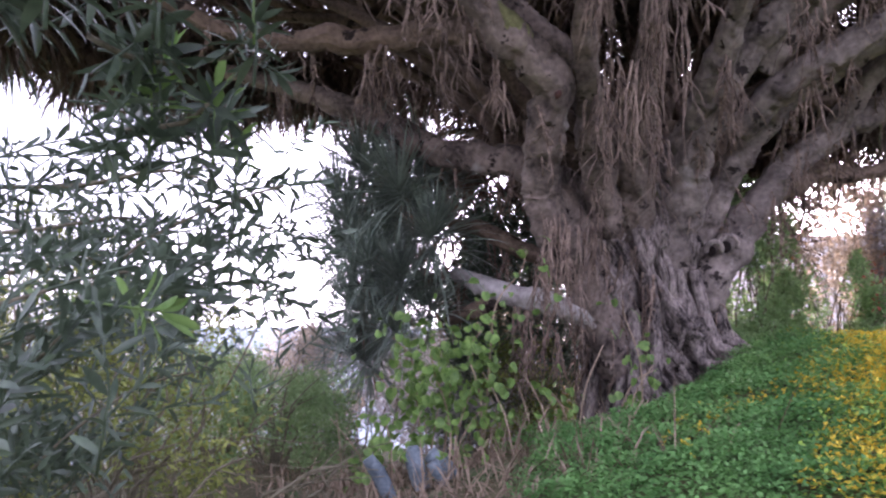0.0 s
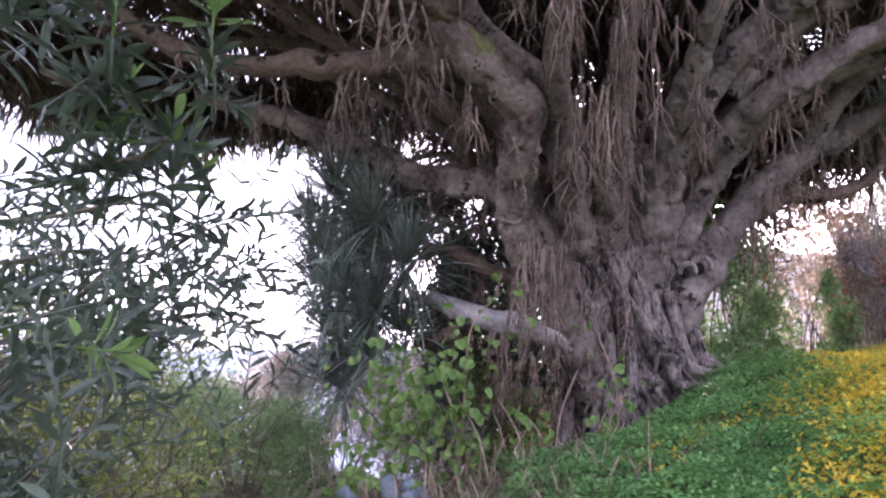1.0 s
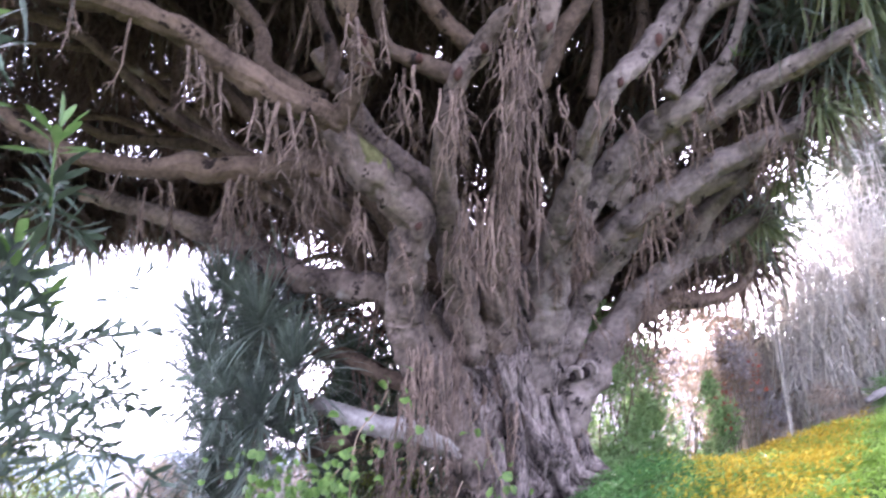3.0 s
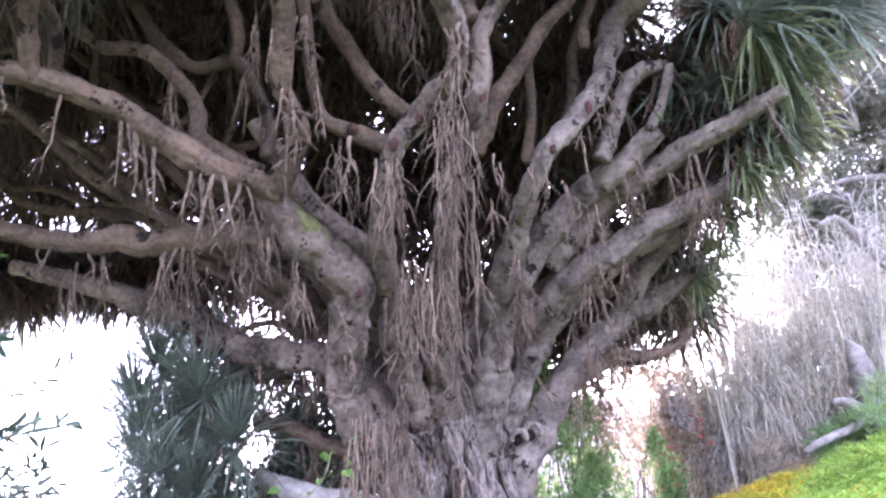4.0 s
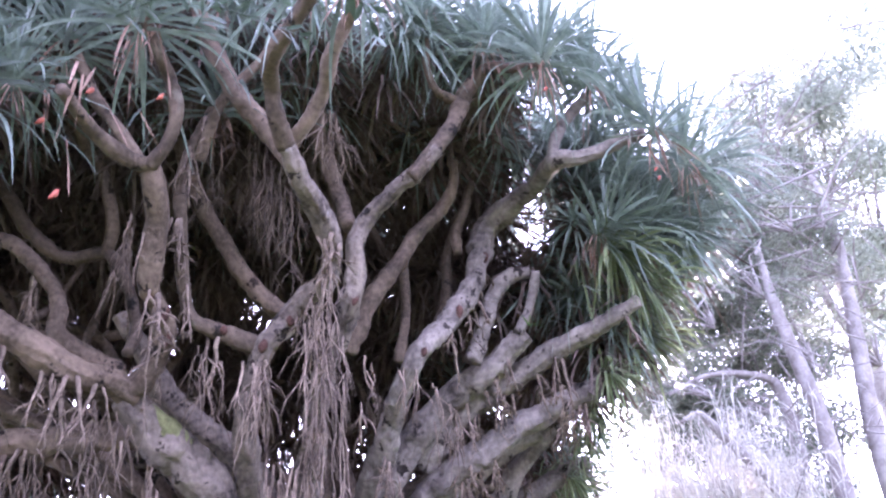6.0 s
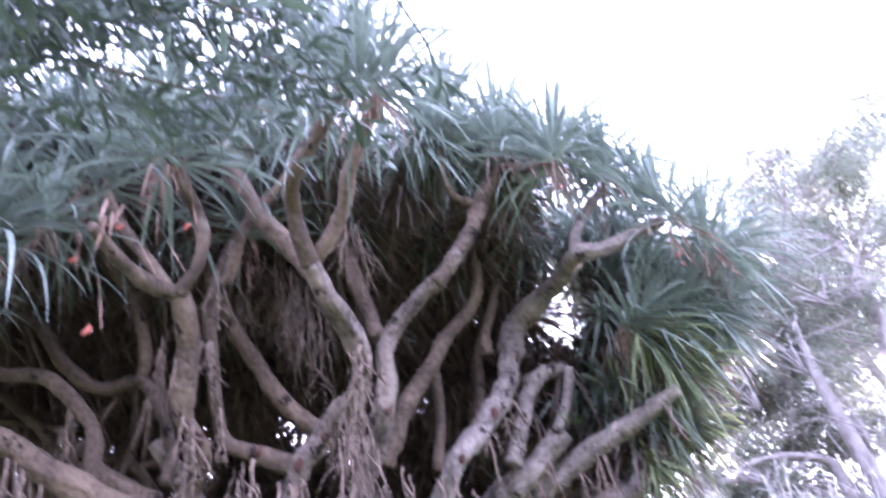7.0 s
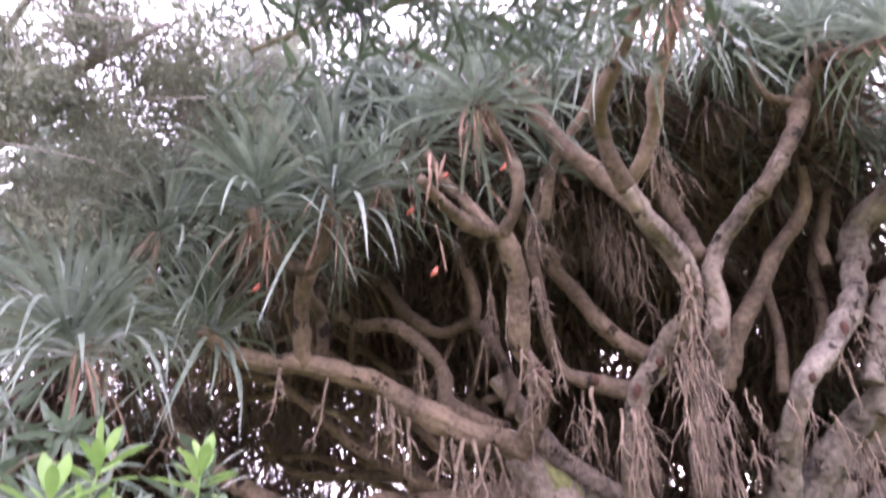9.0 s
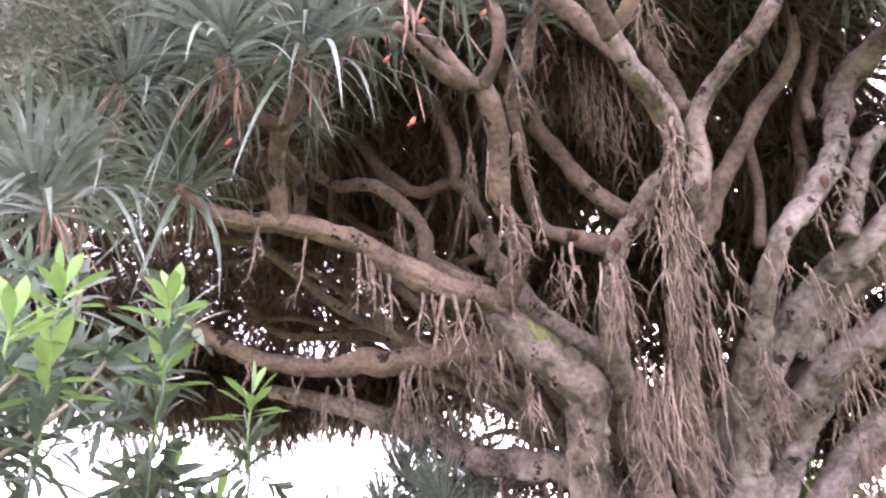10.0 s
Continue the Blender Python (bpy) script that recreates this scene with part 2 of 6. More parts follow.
def blade(shape, base, way, length, width, droop, rng, segs=5, fold=0.25, twist=0.0, bend=2.5):
    """A sword-shaped leaf that leaves base along way and bends down by droop."""
    base, way = np.array(base, float), np.array(way, float)
    flat = np.cross(way, (0, 0, 1))
    if np.linalg.norm(flat) < 0.05:
        flat = np.array((math.cos(rng.random() * 6.3), math.sin(rng.random() * 6.3), 0))
    flat /= np.linalg.norm(flat)
    verts, faces = [], []
    for i in range(segs + 1):
        s = i / segs
        p = base + length * (way * s * (1 - 0.25 * droop * s) + np.array((0, 0, -1)) * droop * s**bend)
        slope = way + np.array((0, 0, -bend)) * droop * s**(bend - 1)
        slope /= np.linalg.norm(slope) + 1e-9
        nrm = np.cross(flat, slope)
        w = width * 0.5 * (0.75 + 0.45 * s if s < 0.35 else 0.91 * (1 - ((s - 0.35) / 0.65) ** 1.8) + 0.02)
        f2 = flat * math.cos(twist * s) + nrm * math.sin(twist * s)
        verts += [p - f2 * w + nrm * w * fold, p, p + f2 * w + nrm * w * fold]
    for i in range(segs):
        a = 3 * i
        faces += [(a, a + 1, a + 4, a + 3), (a + 1, a + 2, a + 5, a + 4)]
    shape.add(verts, faces)


def lance(shape, base, way, length, width, rng, droop=0.15, segs=4, side=None, broad=0.85):
    """A lance-shaped leaf with a fold along its middle."""
    base, way = np.array(base, float), np.array(way, float)
    way = way / (np.linalg.norm(way) + 1e-9)
    flat = np.cross(way, rng.normal(size=3) if side is None else side)
    flat /= np.linalg.norm(flat) + 1e-9
    nrm = np.cross(flat, way)
    verts, faces = [base], []
    for i in range(1, segs):
        s = i / segs
        w = width * 0.5 * math.sin(math.pi * s**broad) ** 0.8
        p = base + way * length * s + np.array((0, 0, -droop * length * s * s))
        verts += [p - flat * w + nrm * w * 0.3, p, p + flat * w + nrm * w * 0.3]
    verts.append(base + way * length + np.array((0, 0, -droop * length)))
    faces += [(0, 2, 1), (0, 3, 2)]
    for i in range(segs - 2):
        a = 1 + 3 * i
        faces += [(a, a + 1, a + 4, a + 3), (a + 1, a + 2, a + 5, a + 4)]
    a, e = 1 + 3 * (segs - 2), len(verts) - 1
    faces += [(a, a + 1, e), (a + 1, a + 2, e)]
    shape.add(verts, faces)


def smooth_step(a, b, v):
    u = min(1.0, max(0.0, (v - a) / (b - a)))
    return u * u * (3 - 2 * u)


def land(x, y):
    """Height of the ground: a bank that rises to the east, level at the tree, falling away beyond it to the west."""
    h = 0.54 * smooth_step(-0.5, 3.6, y)
    h += 0.28 * x if x > -0.4 else -0.112 + 0.10 * (x + 0.4)
    h = min(h, 3.2 + 0.02 * x)
    h -= 0.18 * smooth_step(2.7, 3.5, x) * smooth_step(3.5, 5.5, y)
    h -= 0.45 * smooth_step(2.75, 1.3, x) * smooth_step(-1.6, 0.4, x) * smooth_step(5.0, 6.7, y)
    if y > 6.6:
        h -= 0.10 * (y - 6.6) if y < 12 else 0.54 + 0.24 * (y - 12)
    if y > 6.1:
        h -= 0.30 * min(3.2, y - 6.1) * smooth_step(2.8, 4.2, x)
    if y > 9.2:
        h -= min(4.0, 0.45 * (y - 9.2)) * smooth_step(3.5, 6.5, x)
    h = max(h, -12.0)
    return h + 0.05 * noise.noise(Vector((x * 0.9, y * 0.9, 0.3))) + 0.02 * noise.noise(Vector((x * 3, y * 3, 1.3)))


# ---- ground ----
def build_ground():
    g = Shape()
    near = np.linspace(-14, 16, 91)
    xs = np.r_[-3000, -800, -250, -90, -45, -24, near, 28, 50, 100, 260, 800, 3000]
    ys = np.r_[-800, -120, -30, np.linspace(-9, 21, 91), 30, 45, 70, 110, 170, 300, 700, 3500]
    verts = [(x, y, land(max(-60, min(60, x)), y)) for y in ys for x in xs]
    n = len(xs)
    faces = [(j * n + i, j * n + i + 1, (j + 1) * n + i + 1, (j + 1) * n + i) for j in range(len(ys) - 1) for i in range(n - 1)]
    g.add(verts, faces)
    return tagged(new("ground", g.mesh("ground", GROUND)), "earth bank with litter and low weeds, rising to one side", "ground", kind="structure")


build_ground()


def hills():
    """A far hillside added as a backdrop, its haze painted by colour and glow, from behind the trunk round to the east.
    """
    g, cols, rows = Shape(), 120, 14
    verts, faces = [], []
    for i in range(cols):
        a = radians(9 + 85 * i / (cols - 1))
        crest = math.tan(radians(6.3)) * 420 * smooth_step(9, 17, 9 + 85 * i / (cols - 1)) * (1 + 0.10 * noise.noise(Vector((a * 9, 0, 3))) + 0.04 * noise.noise(Vector((a * 40, 0, 8))))
        for j in range(rows):
            d = 300 + 120 * j / (rows - 1)
            verts.append((d * math.sin(a), d * math.cos(a), -12 + (12 + crest) * (j / (rows - 1)) ** 0.9 + 2.5 * noise.noise(Vector((a * 30, j * 0.7, 1)))))
    for i in range(cols - 1):
        for j in range(rows - 1):
            faces.append((i * rows + j, i * rows + j + 1, (i + 1) * rows + j + 1, (i + 1) * rows + j))
    g.add(verts, faces)
    tagged(new("backdrop", g.mesh("backdrop", HAZE_GLOW)), "added wooded hillside backdrop, haze put into its pale colour and glow", "hills", kind="structure")


hills()
q = Shape()
q.add([(-4000, 35, -9.5), (4000, 35, -9.5), (4000, 4900, -9.5), (-4000, 4900, -9.5)], [(0, 1, 2, 3)])
tagged(new("water", q.mesh("water", WATER)), "pale distant sea in the haze", "sea", kind="structure")

# ---- the dragon tree ----
tree = thing("dragon_tree", "old dragon tree with gnarled grey trunk and hanging aerial roots", "tree", (2.15, 7.7, 1.0))
tree_inv = Matrix.Translation((-2.15, -7.7, -1.0))
trng = np.random.default_rng(5)


def tree_part(name, shape, mat, label="", parent=None):
    ob = part(name, shape, mat, parent or tree, label)
    ob.matrix_basis = tree_inv
    return ob


BOLE = (2.12, 7.72)


brng = np.random.default_rng(31)
BURLS = [(brng.uniform(3.0, 6.2), brng.uniform(0.5, 3.0), brng.uniform(0.05, 0.13), brng.uniform(0.10, 0.24), 1.0) for _ in range(30)]
BURLS += [(brng.uniform(3.2, 6.0), brng.uniform(0.7, 2.9), -brng.uniform(0.07, 0.17), brng.uniform(0.04, 0.085), brng.uniform(1.2, 3.0)) for _ in range(26)]


def bole_radius(a, z):
    """Radius of the trunk at an azimuth and height: wandering ridges, deep furrows, burls and hollows."""
    mid = np.interp(z, [0.1, 0.5, 0.9, 1.4, 2.0, 2.5, 3.0, 3.4], [0.80, 0.76, 0.71, 0.66, 0.60, 0.62, 0.60, 0.25])
    ca, sa = math.cos(a), math.sin(a)
    tw = a + 0.62 * (z - 1.0) + 0.50 * noise.noise(Vector((ca * 1.5, sa * 1.5, z * 1.5))) + 0.16 * noise.noise(Vector((ca * 4, sa * 4, z * 4 + 5)))
    ct, st = math.cos(tw), math.sin(tw)
    n1 = noise.noise(Vector((ct * 1.9, st * 1.9, z * 0.75)))
    n2 = noise.noise(Vector((ct * 4.3, st * 4.3, z * 1.3 + 7)))
    n3 = noise.noise(Vector((ct * 10.5, st * 10.5, z * 2.1 + 3)))
    ridge = 0.75 * n1 - 0.9 * math.exp(-((n1 + 0.05) / 0.06) ** 2)
    strand = 0.6 * n2 - 0.8 * math.exp(-((n2 + 0.03) / 0.08) ** 2) - 0.5 * math.exp(-(n3 / 0.12) ** 2)
    knot = noise.noise(Vector((ca * 3, sa * 3, z * 3.2))) + 0.6 * noise.noise(Vector((ct * 8, st * 8, z * 5 + 2)))
    grit = noise.noise(Vector((ca * 16, sa * 16, z * 9))) + 0.6 * noise.noise(Vector((ca * 34, sa * 34, z * 15)))
    foot = smooth_step(1.6, 0.5, z) * 0.20 * noise.noise(Vector((ct * 2.7, st * 2.7, 5 + 0.3 * z)))
    lump = 0.0
    for ba, bz, amp, wide, tall in BURLS:
        d2 = ((((a - ba + math.pi) % (2 * math.pi)) - math.pi) * 0.65 / wide) ** 2 + ((z - bz) / (wide * tall)) ** 2
        if d2 < 6:
            lump += amp * math.exp(-d2)
    return mid * (1.06 + 0.34 * ridge + 0.20 * strand + 0.13 * knot + 0.06 * grit) + foot + lump - 0.05


def bole_point(a, z, r):
    return BOLE[0] - 0.10 * (z - 1.0) + 0.10 * smooth_step(1.5, 0.7, z) + r * math.cos(a) + 0.22 * smooth_step(1.7, 0.7, z) * max(0.0, math.cos(a)), BOLE[1] - 0.04 * (z - 1.0) + r * math.sin(a) * 0.95, z


def build_trunk():
    s, (cx, cy) = Shape(), BOLE
    heights, around = np.arange(0.05, 3.36, 0.022), 210
    verts, faces = [], []
    for z in heights:
        for k in range(around):
            a = 2 * math.pi * k / around
            verts.append(bole_point(a, z, bole_radius(a, z)))
    for i in range(len(heights) - 1):
        for k in range(around):
            k2 = (k + 1) % around
            faces.append((i * around + k, i * around + k2, (i + 1) * around + k2, (i + 1) * around + k))
    s.add(verts, faces)
    tree_part("trunk", s, TRUNK_BARK, "thick grey trunk of twisted ridged strands")
    for k in range(190):  # roots grown fast to the bole
        a, q = math.pi * (0.85 + 1.3 * (k + trng.random()) / 190), Shape()
        z, low = trng.uniform(1.4, 2.9), trng.uniform(0.4, 1.5)
        r0, pts = trng.uniform(0.02, 0.2) ** 2 + 0.004, []
        while z > low:
            pts.append((*bole_point(a, z, bole_radius(a, z) * 0.99 + r0 * 0.3), r0 * trng.uniform(0.75, 1.2)))
            z, a = z - trng.uniform(0.14, 0.24), a + 0.06 + trng.normal() * 0.08
        if len(pts) > 2:
            tube(q, pts, 6, 0.06, 0.3, 9)
            tree_part("clinging_root", q, TRUNK_BARK)
    for k in range(11):  # roots that creep out at the foot
        a = math.pi * 0.95 + math.pi * 1.15 * (k + 0.9 * trng.random()) / 10
        x, y = cx + 0.80 * math.cos(a), cy + 0.80 * math.sin(a)
        x2, y2 = cx + 1.2 * math.cos(a + 0.25), cy + 1.15 * math.sin(a + 0.25)
        q = Shape()
        tube(q, [(cx + 0.55 * math.cos(a - 0.2), cy + 0.55 * math.sin(a - 0.2), 2.0, 0.05), (cx + 0.64 * math.cos(a), cy + 0.64 * math.sin(a), 1.40, 0.06), (x, y, land(x, y) + 0.10, 0.042), (x2, y2, land(x2, y2) - 0.06, 0.025)], 8, 0.05, 0.25, 7)
        tree_part("surface_root", q, TRUNK_BARK)


build_trunk()


def add_root(s, x, y, z, ln, rng, thick=1.0):
    """One aerial root that hangs, wanders a little and forks like a rough tassel."""
    r = rng.uniform(0.004, 0.0098) * thick
    lean = rng.normal(size=2) * 0.10
    wob = rng.normal(size=(6, 2)) * 0.010
    pts = [(x + lean[0] * q * ln + wob[i][0] * (i > 0), y + lean[1] * q * ln + wob[i][1] * (i > 0), z - ln * q, r * (1 - 0.65 * q)) for i, q in enumerate((0, 0.2, 0.4, 0.6, 0.8, 1))]
    tube(s, pts, 5, 0)
    for _ in range(rng.integers(2, 7)):
        i = int(rng.integers(2, 6))
        bx, by, bz, br = pts[i]
        l2, w = rng.uniform(0.10, 0.34), rng.normal(size=2) * 0.34
        tube(s, [(bx, by, bz, br * 0.8), (bx + w[0] * l2 * 0.7, by + w[1] * l2 * 0.7, bz - l2 * 0.5, br * 0.7), (bx + w[0] * l2, by + w[1] * l2, bz - l2, br * 0.25)], 4, 0)


def one_root(seed):
    s, rng = Shape(), np.random.default_rng(seed)
    add_root(s, 0, 0, 0, 1.0, rng, 2.9)
    return s.mesh("aerial_root", ROOT)


ROOTS = [one_root(300 + i) for i in range(14)]


def hang_root(x, y, z, ln, rng):
    wide = 0.68 * rng.uniform(0.75, 1.35)
    part("aerial_root", ROOTS[int(rng.integers(14))], None, tree, at=tree_inv @ Matrix.LocRotScale((x, y, z), Euler((0, 0, rng.uniform(0, 6.28))), (wide, wide, ln)))


def root_mass(at, count, length, spread, rng):
    """A dense matted tassel of aerial roots."""
    s = Shape()
    for _ in range(count):
        q = rng.normal(size=3) * spread
        add_root(s, at[0] + q[0], at[1] + q[1], at[2] - abs(q[2]) * 2.2, length * rng.uniform(0.35, 1.1), rng, 1.25)
    tagged(tree_part("aerial_root_tassel", s, ROOT), kind="stuff")


far_roots = Shape()


def far_root(x, y, z, ln, rng):
    add_root(far_roots, x, y, z, ln, rng)


THIN = 0.76
tips = []


def limb(points, bunches=0, long_roots=0.33, mat=None, dim=False):
    """One limb of the crown, and aerial roots along its underside."""
    s = Shape()
    points = [(x, y, z, r * THIN if r < 0.15 else 0.15 * THIN + (r - 0.15) * 0.4) for x, y, z, r in points]
    thick = max(p[3] for p in points)
    path = spline(points, 0.05 if dim else 0.028)
    knots = [(int(trng.integers(len(path))), trng.uniform(0.04, 0.13), trng.uniform(1.2, 2.6)) for _ in range(max(2, len(path) // 12))]
    for i, row in enumerate(path):
        bend = row[3] * 0.26
        row[0] += bend * noise.noise(Vector((row[0] * 5, row[1] * 5, row[2] * 5)))
        row[2] += bend * noise.noise(Vector((row[0] * 5 + 9, row[1] * 5, row[2] * 5)))
        row[3] *= 1 + sum(h * math.exp(-((i - k) / w) ** 2) for k, h, w in knots)
    sides = 12 if dim or thick < 0.09 else 30
    scars = [] if dim else [(int(trng.integers(2, len(path) - 2)), trng.uniform(0, sides), trng.uniform(0.08, 0.3), trng.uniform(0.7, 1.4)) for _ in range(int(len(path) * (0.5 if thick > 0.09 else 0.15)))]
    tube(s, path, sides, 0, 0.15 if thick > 0.125 else 0.13, 10, 0.008, strands=0.22 if thick > 0.09 else 0.12, scars=scars)
    tree_part("limb", s, mat or (LIMB_BARK if thick > 0.125 and not dim else BARK))
    tips.append((points[0], points[-1]))
    if bunches:
        c = spline(points, 0.05)
        for _ in range(int(bunches * 1.5 + 0.5)):
            p = c[trng.integers(int(len(c) * 0.12), int(len(c) * 0.95))]
            for _ in range(int(trng.integers(1, 4))):
                (far_root if dim else hang_root)(p[0] + trng.normal() * p[3] * 0.5, p[1] + trng.normal() * p[3] * 0.4, p[2] - p[3] * 0.75, long_roots * trng.uniform(0.5, 1.6), trng)


limb([(1.68, 7.35, 1.02, 0.258), (1.42, 7.15, 1.58, 0.270), (1.20, 6.95, 1.97, 0.260), (0.98, 6.68, 2.28, 0.250), (0.85, 6.47, 2.62, 0.230), (0.82, 6.25, 2.89, 0.225), (0.83, 6.07, 3.10, 0.235), (0.85, 5.93, 3.25, 0.250), (0.82, 5.86, 3.345, 0.255), (0.72, 5.79, 3.43, 0.240), (0.58, 5.70, 3.51, 0.225), (0.45, 5.61, 3.61, 0.205), (0.33, 5.52, 3.73, 0.190), (0.20, 5.42, 3.86, 0.130)], 6)  # limb with the moss patch and sharp elbow
limb([(0.28, 5.62, 3.65, 0.128), (-0.03, 5.75, 3.68, 0.118), (-0.44, 5.88, 3.67, 0.120), (-0.71, 5.90, 3.65, 0.130), (-0.87, 5.90, 3.70, 0.139), (-1.08, 5.95, 3.68, 0.109), (-1.46, 6.00, 3.72, 0.096), (-1.89, 6.00, 3.86, 0.093), (-2.17, 5.95, 4.04, 0.089), (-2.46, 5.90, 4.27, 0.090), (-2.72, 5.80, 4.59, 0.086)], 9)  # knotted limb to the lower left
limb([(0.27, 5.40, 3.86, 0.125), (0.09, 5.28, 3.92, 0.115), (-0.14, 5.10, 3.92, 0.116), (-0.48, 4.92, 4.06, 0.111), (-0.77, 4.78, 4.21, 0.102), (-1.06, 4.62, 4.25, 0.100), (-1.22, 4.50, 4.24, 0.090), (-1.41, 4.40, 4.22, 0.081), (-1.59, 4.25, 4.22, 0.072), (-1.74, 4.05, 4.29, 0.060)], 7)  # pale limb to the left
limb([(-1.19, 4.50, 4.23, 0.072), (-1.17, 4.30, 4.40, 0.066), (-1.12, 4.10, 4.53, 0.072), (-1.05, 3.92, 4.60, 0.081)], 0)  # branch upright from the pale limb
limb([(-1.05, 3.92, 4.60, 0.063), (-1.14, 3.78, 4.57, 0.051), (-1.23, 3.62, 4.56, 0.050), (-1.25, 3.45, 4.60, 0.045), (-1.26, 3.35, 4.68, 0.038)], 0)  # branch left fork
limb([(-1.03, 3.90, 4.59, 0.056), (-0.92, 3.80, 4.68, 0.048), (-0.88, 3.68, 4.76, 0.044), (-0.87, 3.55, 4.88, 0.040)], 0)  # branch right fork
limb([(-1.14, 4.75, 4.37, 0.056), (-1.09, 4.60, 4.52, 0.059), (-1.10, 4.50, 4.62, 0.054), (-1.12, 4.30, 4.65, 0.041), (-1.08, 4.05, 4.64, 0.032)], 0)  # twin branch behind
limb([(0.17, 5.42, 3.86, 0.092), (0.31, 5.28, 3.94, 0.099), (0.40, 5.10, 4.10, 0.089), (0.42, 4.95, 4.19, 0.076), (0.35, 4.80, 4.26, 0.070), (0.28, 4.60, 4.33, 0.084), (0.28, 4.45, 4.48, 0.094), (0.29, 4.30, 4.65, 0.093), (0.26, 4.15, 4.77, 0.095), (0.22, 4.05, 4.88, 0.087)], 3)  # burl loop
limb([(0.22, 4.05, 4.87, 0.072), (0.11, 3.98, 4.84, 0.064), (-0.04, 3.80, 4.82, 0.059), (-0.17, 3.60, 4.84, 0.050), (-0.26, 3.40, 4.85, 0.042)], 0)  # left arm of the v fork
limb([(0.18, 4.08, 4.87, 0.059), (0.05, 4.10, 5.09, 0.053), (-0.12, 4.10, 5.33, 0.050), (-0.24, 4.05, 5.54, 0.047), (-0.33, 4.00, 5.75, 0.044)], 0)  # second left arm
limb([(0.22, 4.02, 4.85, 0.062), (0.30, 3.90, 4.94, 0.055), (0.34, 3.80, 5.10, 0.055), (0.30, 3.70, 5.28, 0.055), (0.20, 3.55, 5.36, 0.051), (0.11, 3.40, 5.47, 0.043)], 0)  # right arm of the v fork
limb([(0.16, 5.38, 4.04, 0.072), (-0.11, 5.32, 4.14, 0.076), (-0.27, 5.25, 4.25, 0.076), (-0.29, 5.28, 4.44, 0.073), (-0.37, 5.35, 4.65, 0.071), (-0.58, 5.45, 4.93, 0.073), (-0.78, 5.55, 5.10, 0.070), (-1.04, 5.70, 5.20, 0.063), (-1.27, 5.80, 5.39, 0.055)], 2)  # zigzag branch
limb([(0.18, 5.42, 4.18, 0.056), (0.22, 5.50, 4.40, 0.057), (0.14, 5.65, 4.79, 0.060), (-0.06, 5.85, 5.22, 0.064), (-0.37, 5.98, 5.23, 0.065), (-0.64, 6.00, 5.42, 0.076), (-0.89, 5.95, 5.76, 0.077), (-1.16, 5.85, 6.08, 0.073), (-1.47, 5.70, 6.32, 0.062), (-1.79, 5.50, 6.52, 0.051)], 2)  # slender branch behind
limb([(-0.08, 5.86, 5.21, 0.059), (-0.05, 5.75, 5.42, 0.069), (-0.13, 5.60, 5.76, 0.064), (-0.33, 5.45, 6.03, 0.059), (-0.53, 5.30, 6.24, 0.054)], 0)  # slender branch above
limb([(1.66, 7.30, 3.09, 0.205), (1.35, 6.80, 3.55, 0.158), (1.18, 6.60, 3.71, 0.146), (0.94, 6.40, 3.85, 0.134), (0.66, 6.25, 4.01, 0.128), (0.44, 6.10, 4.20, 0.113), (0.29, 6.00, 4.42, 0.095), (0.08, 5.95, 4.74, 0.082)], 2)  # limb behind the moss limb
limb([(1.59, 7.40, 2.33, 0.297), (1.38, 6.80, 2.82, 0.217), (1.22, 6.30, 3.19, 0.163), (1.09, 5.80, 3.47, 0.129), (1.03, 5.40, 3.74, 0.107), (1.05, 5.20, 3.96, 0.101), (1.09, 5.06, 4.14, 0.104), (1.22, 5.00, 4.29, 0.113), (1.33, 4.85, 4.41, 0.103), (1.42, 4.62, 4.43, 0.099), (1.45, 4.45, 4.53, 0.090), (1.38, 4.25, 4.63, 0.095), (1.26, 4.08, 4.72, 0.096), (1.10, 3.85, 4.80, 0.083), (1.00, 3.68, 4.88, 0.074)], 7)  # crook knot arm
limb([(1.00, 3.70, 4.88, 0.087), (0.91, 3.55, 4.97, 0.071), (0.85, 3.40, 5.10, 0.064), (0.82, 3.15, 5.11, 0.068), (0.88, 2.95, 5.14, 0.063), (0.94, 2.80, 5.19, 0.059), (0.99, 2.65, 5.25, 0.052), (1.05, 2.55, 5.31, 0.042)], 0)  # left arm of the y fork
limb([(1.01, 3.72, 4.90, 0.062), (1.10, 3.58, 5.00, 0.058), (1.17, 3.40, 5.13, 0.058), (1.17, 3.20, 5.21, 0.057), (1.21, 3.05, 5.32, 0.053), (1.25, 2.85, 5.36, 0.048), (1.27, 2.75, 5.45, 0.041)], 0)  # right arm of the y fork
limb([(1.06, 5.08, 4.13, 0.081), (0.93, 5.08, 4.18, 0.089), (0.75, 5.02, 4.22, 0.077), (0.60, 4.98, 4.26, 0.064), (0.52, 4.90, 4.40, 0.056), (0.47, 4.75, 4.64, 0.056), (0.44, 4.60, 4.88, 0.052), (0.42, 4.50, 5.15, 0.048), (0.50, 4.40, 5.41, 0.048), (0.61, 4.30, 5.67, 0.048)], 4)  # stub of the crook
limb([(0.52, 4.35, 5.17, 0.048), (0.58, 4.20, 5.41, 0.049), (0.66, 4.10, 5.57, 0.049), (0.78, 4.00, 5.70, 0.045), (0.90, 3.90, 5.84, 0.042), (0.99, 3.80, 6.01, 0.038)], 0)  # slender branch crossing
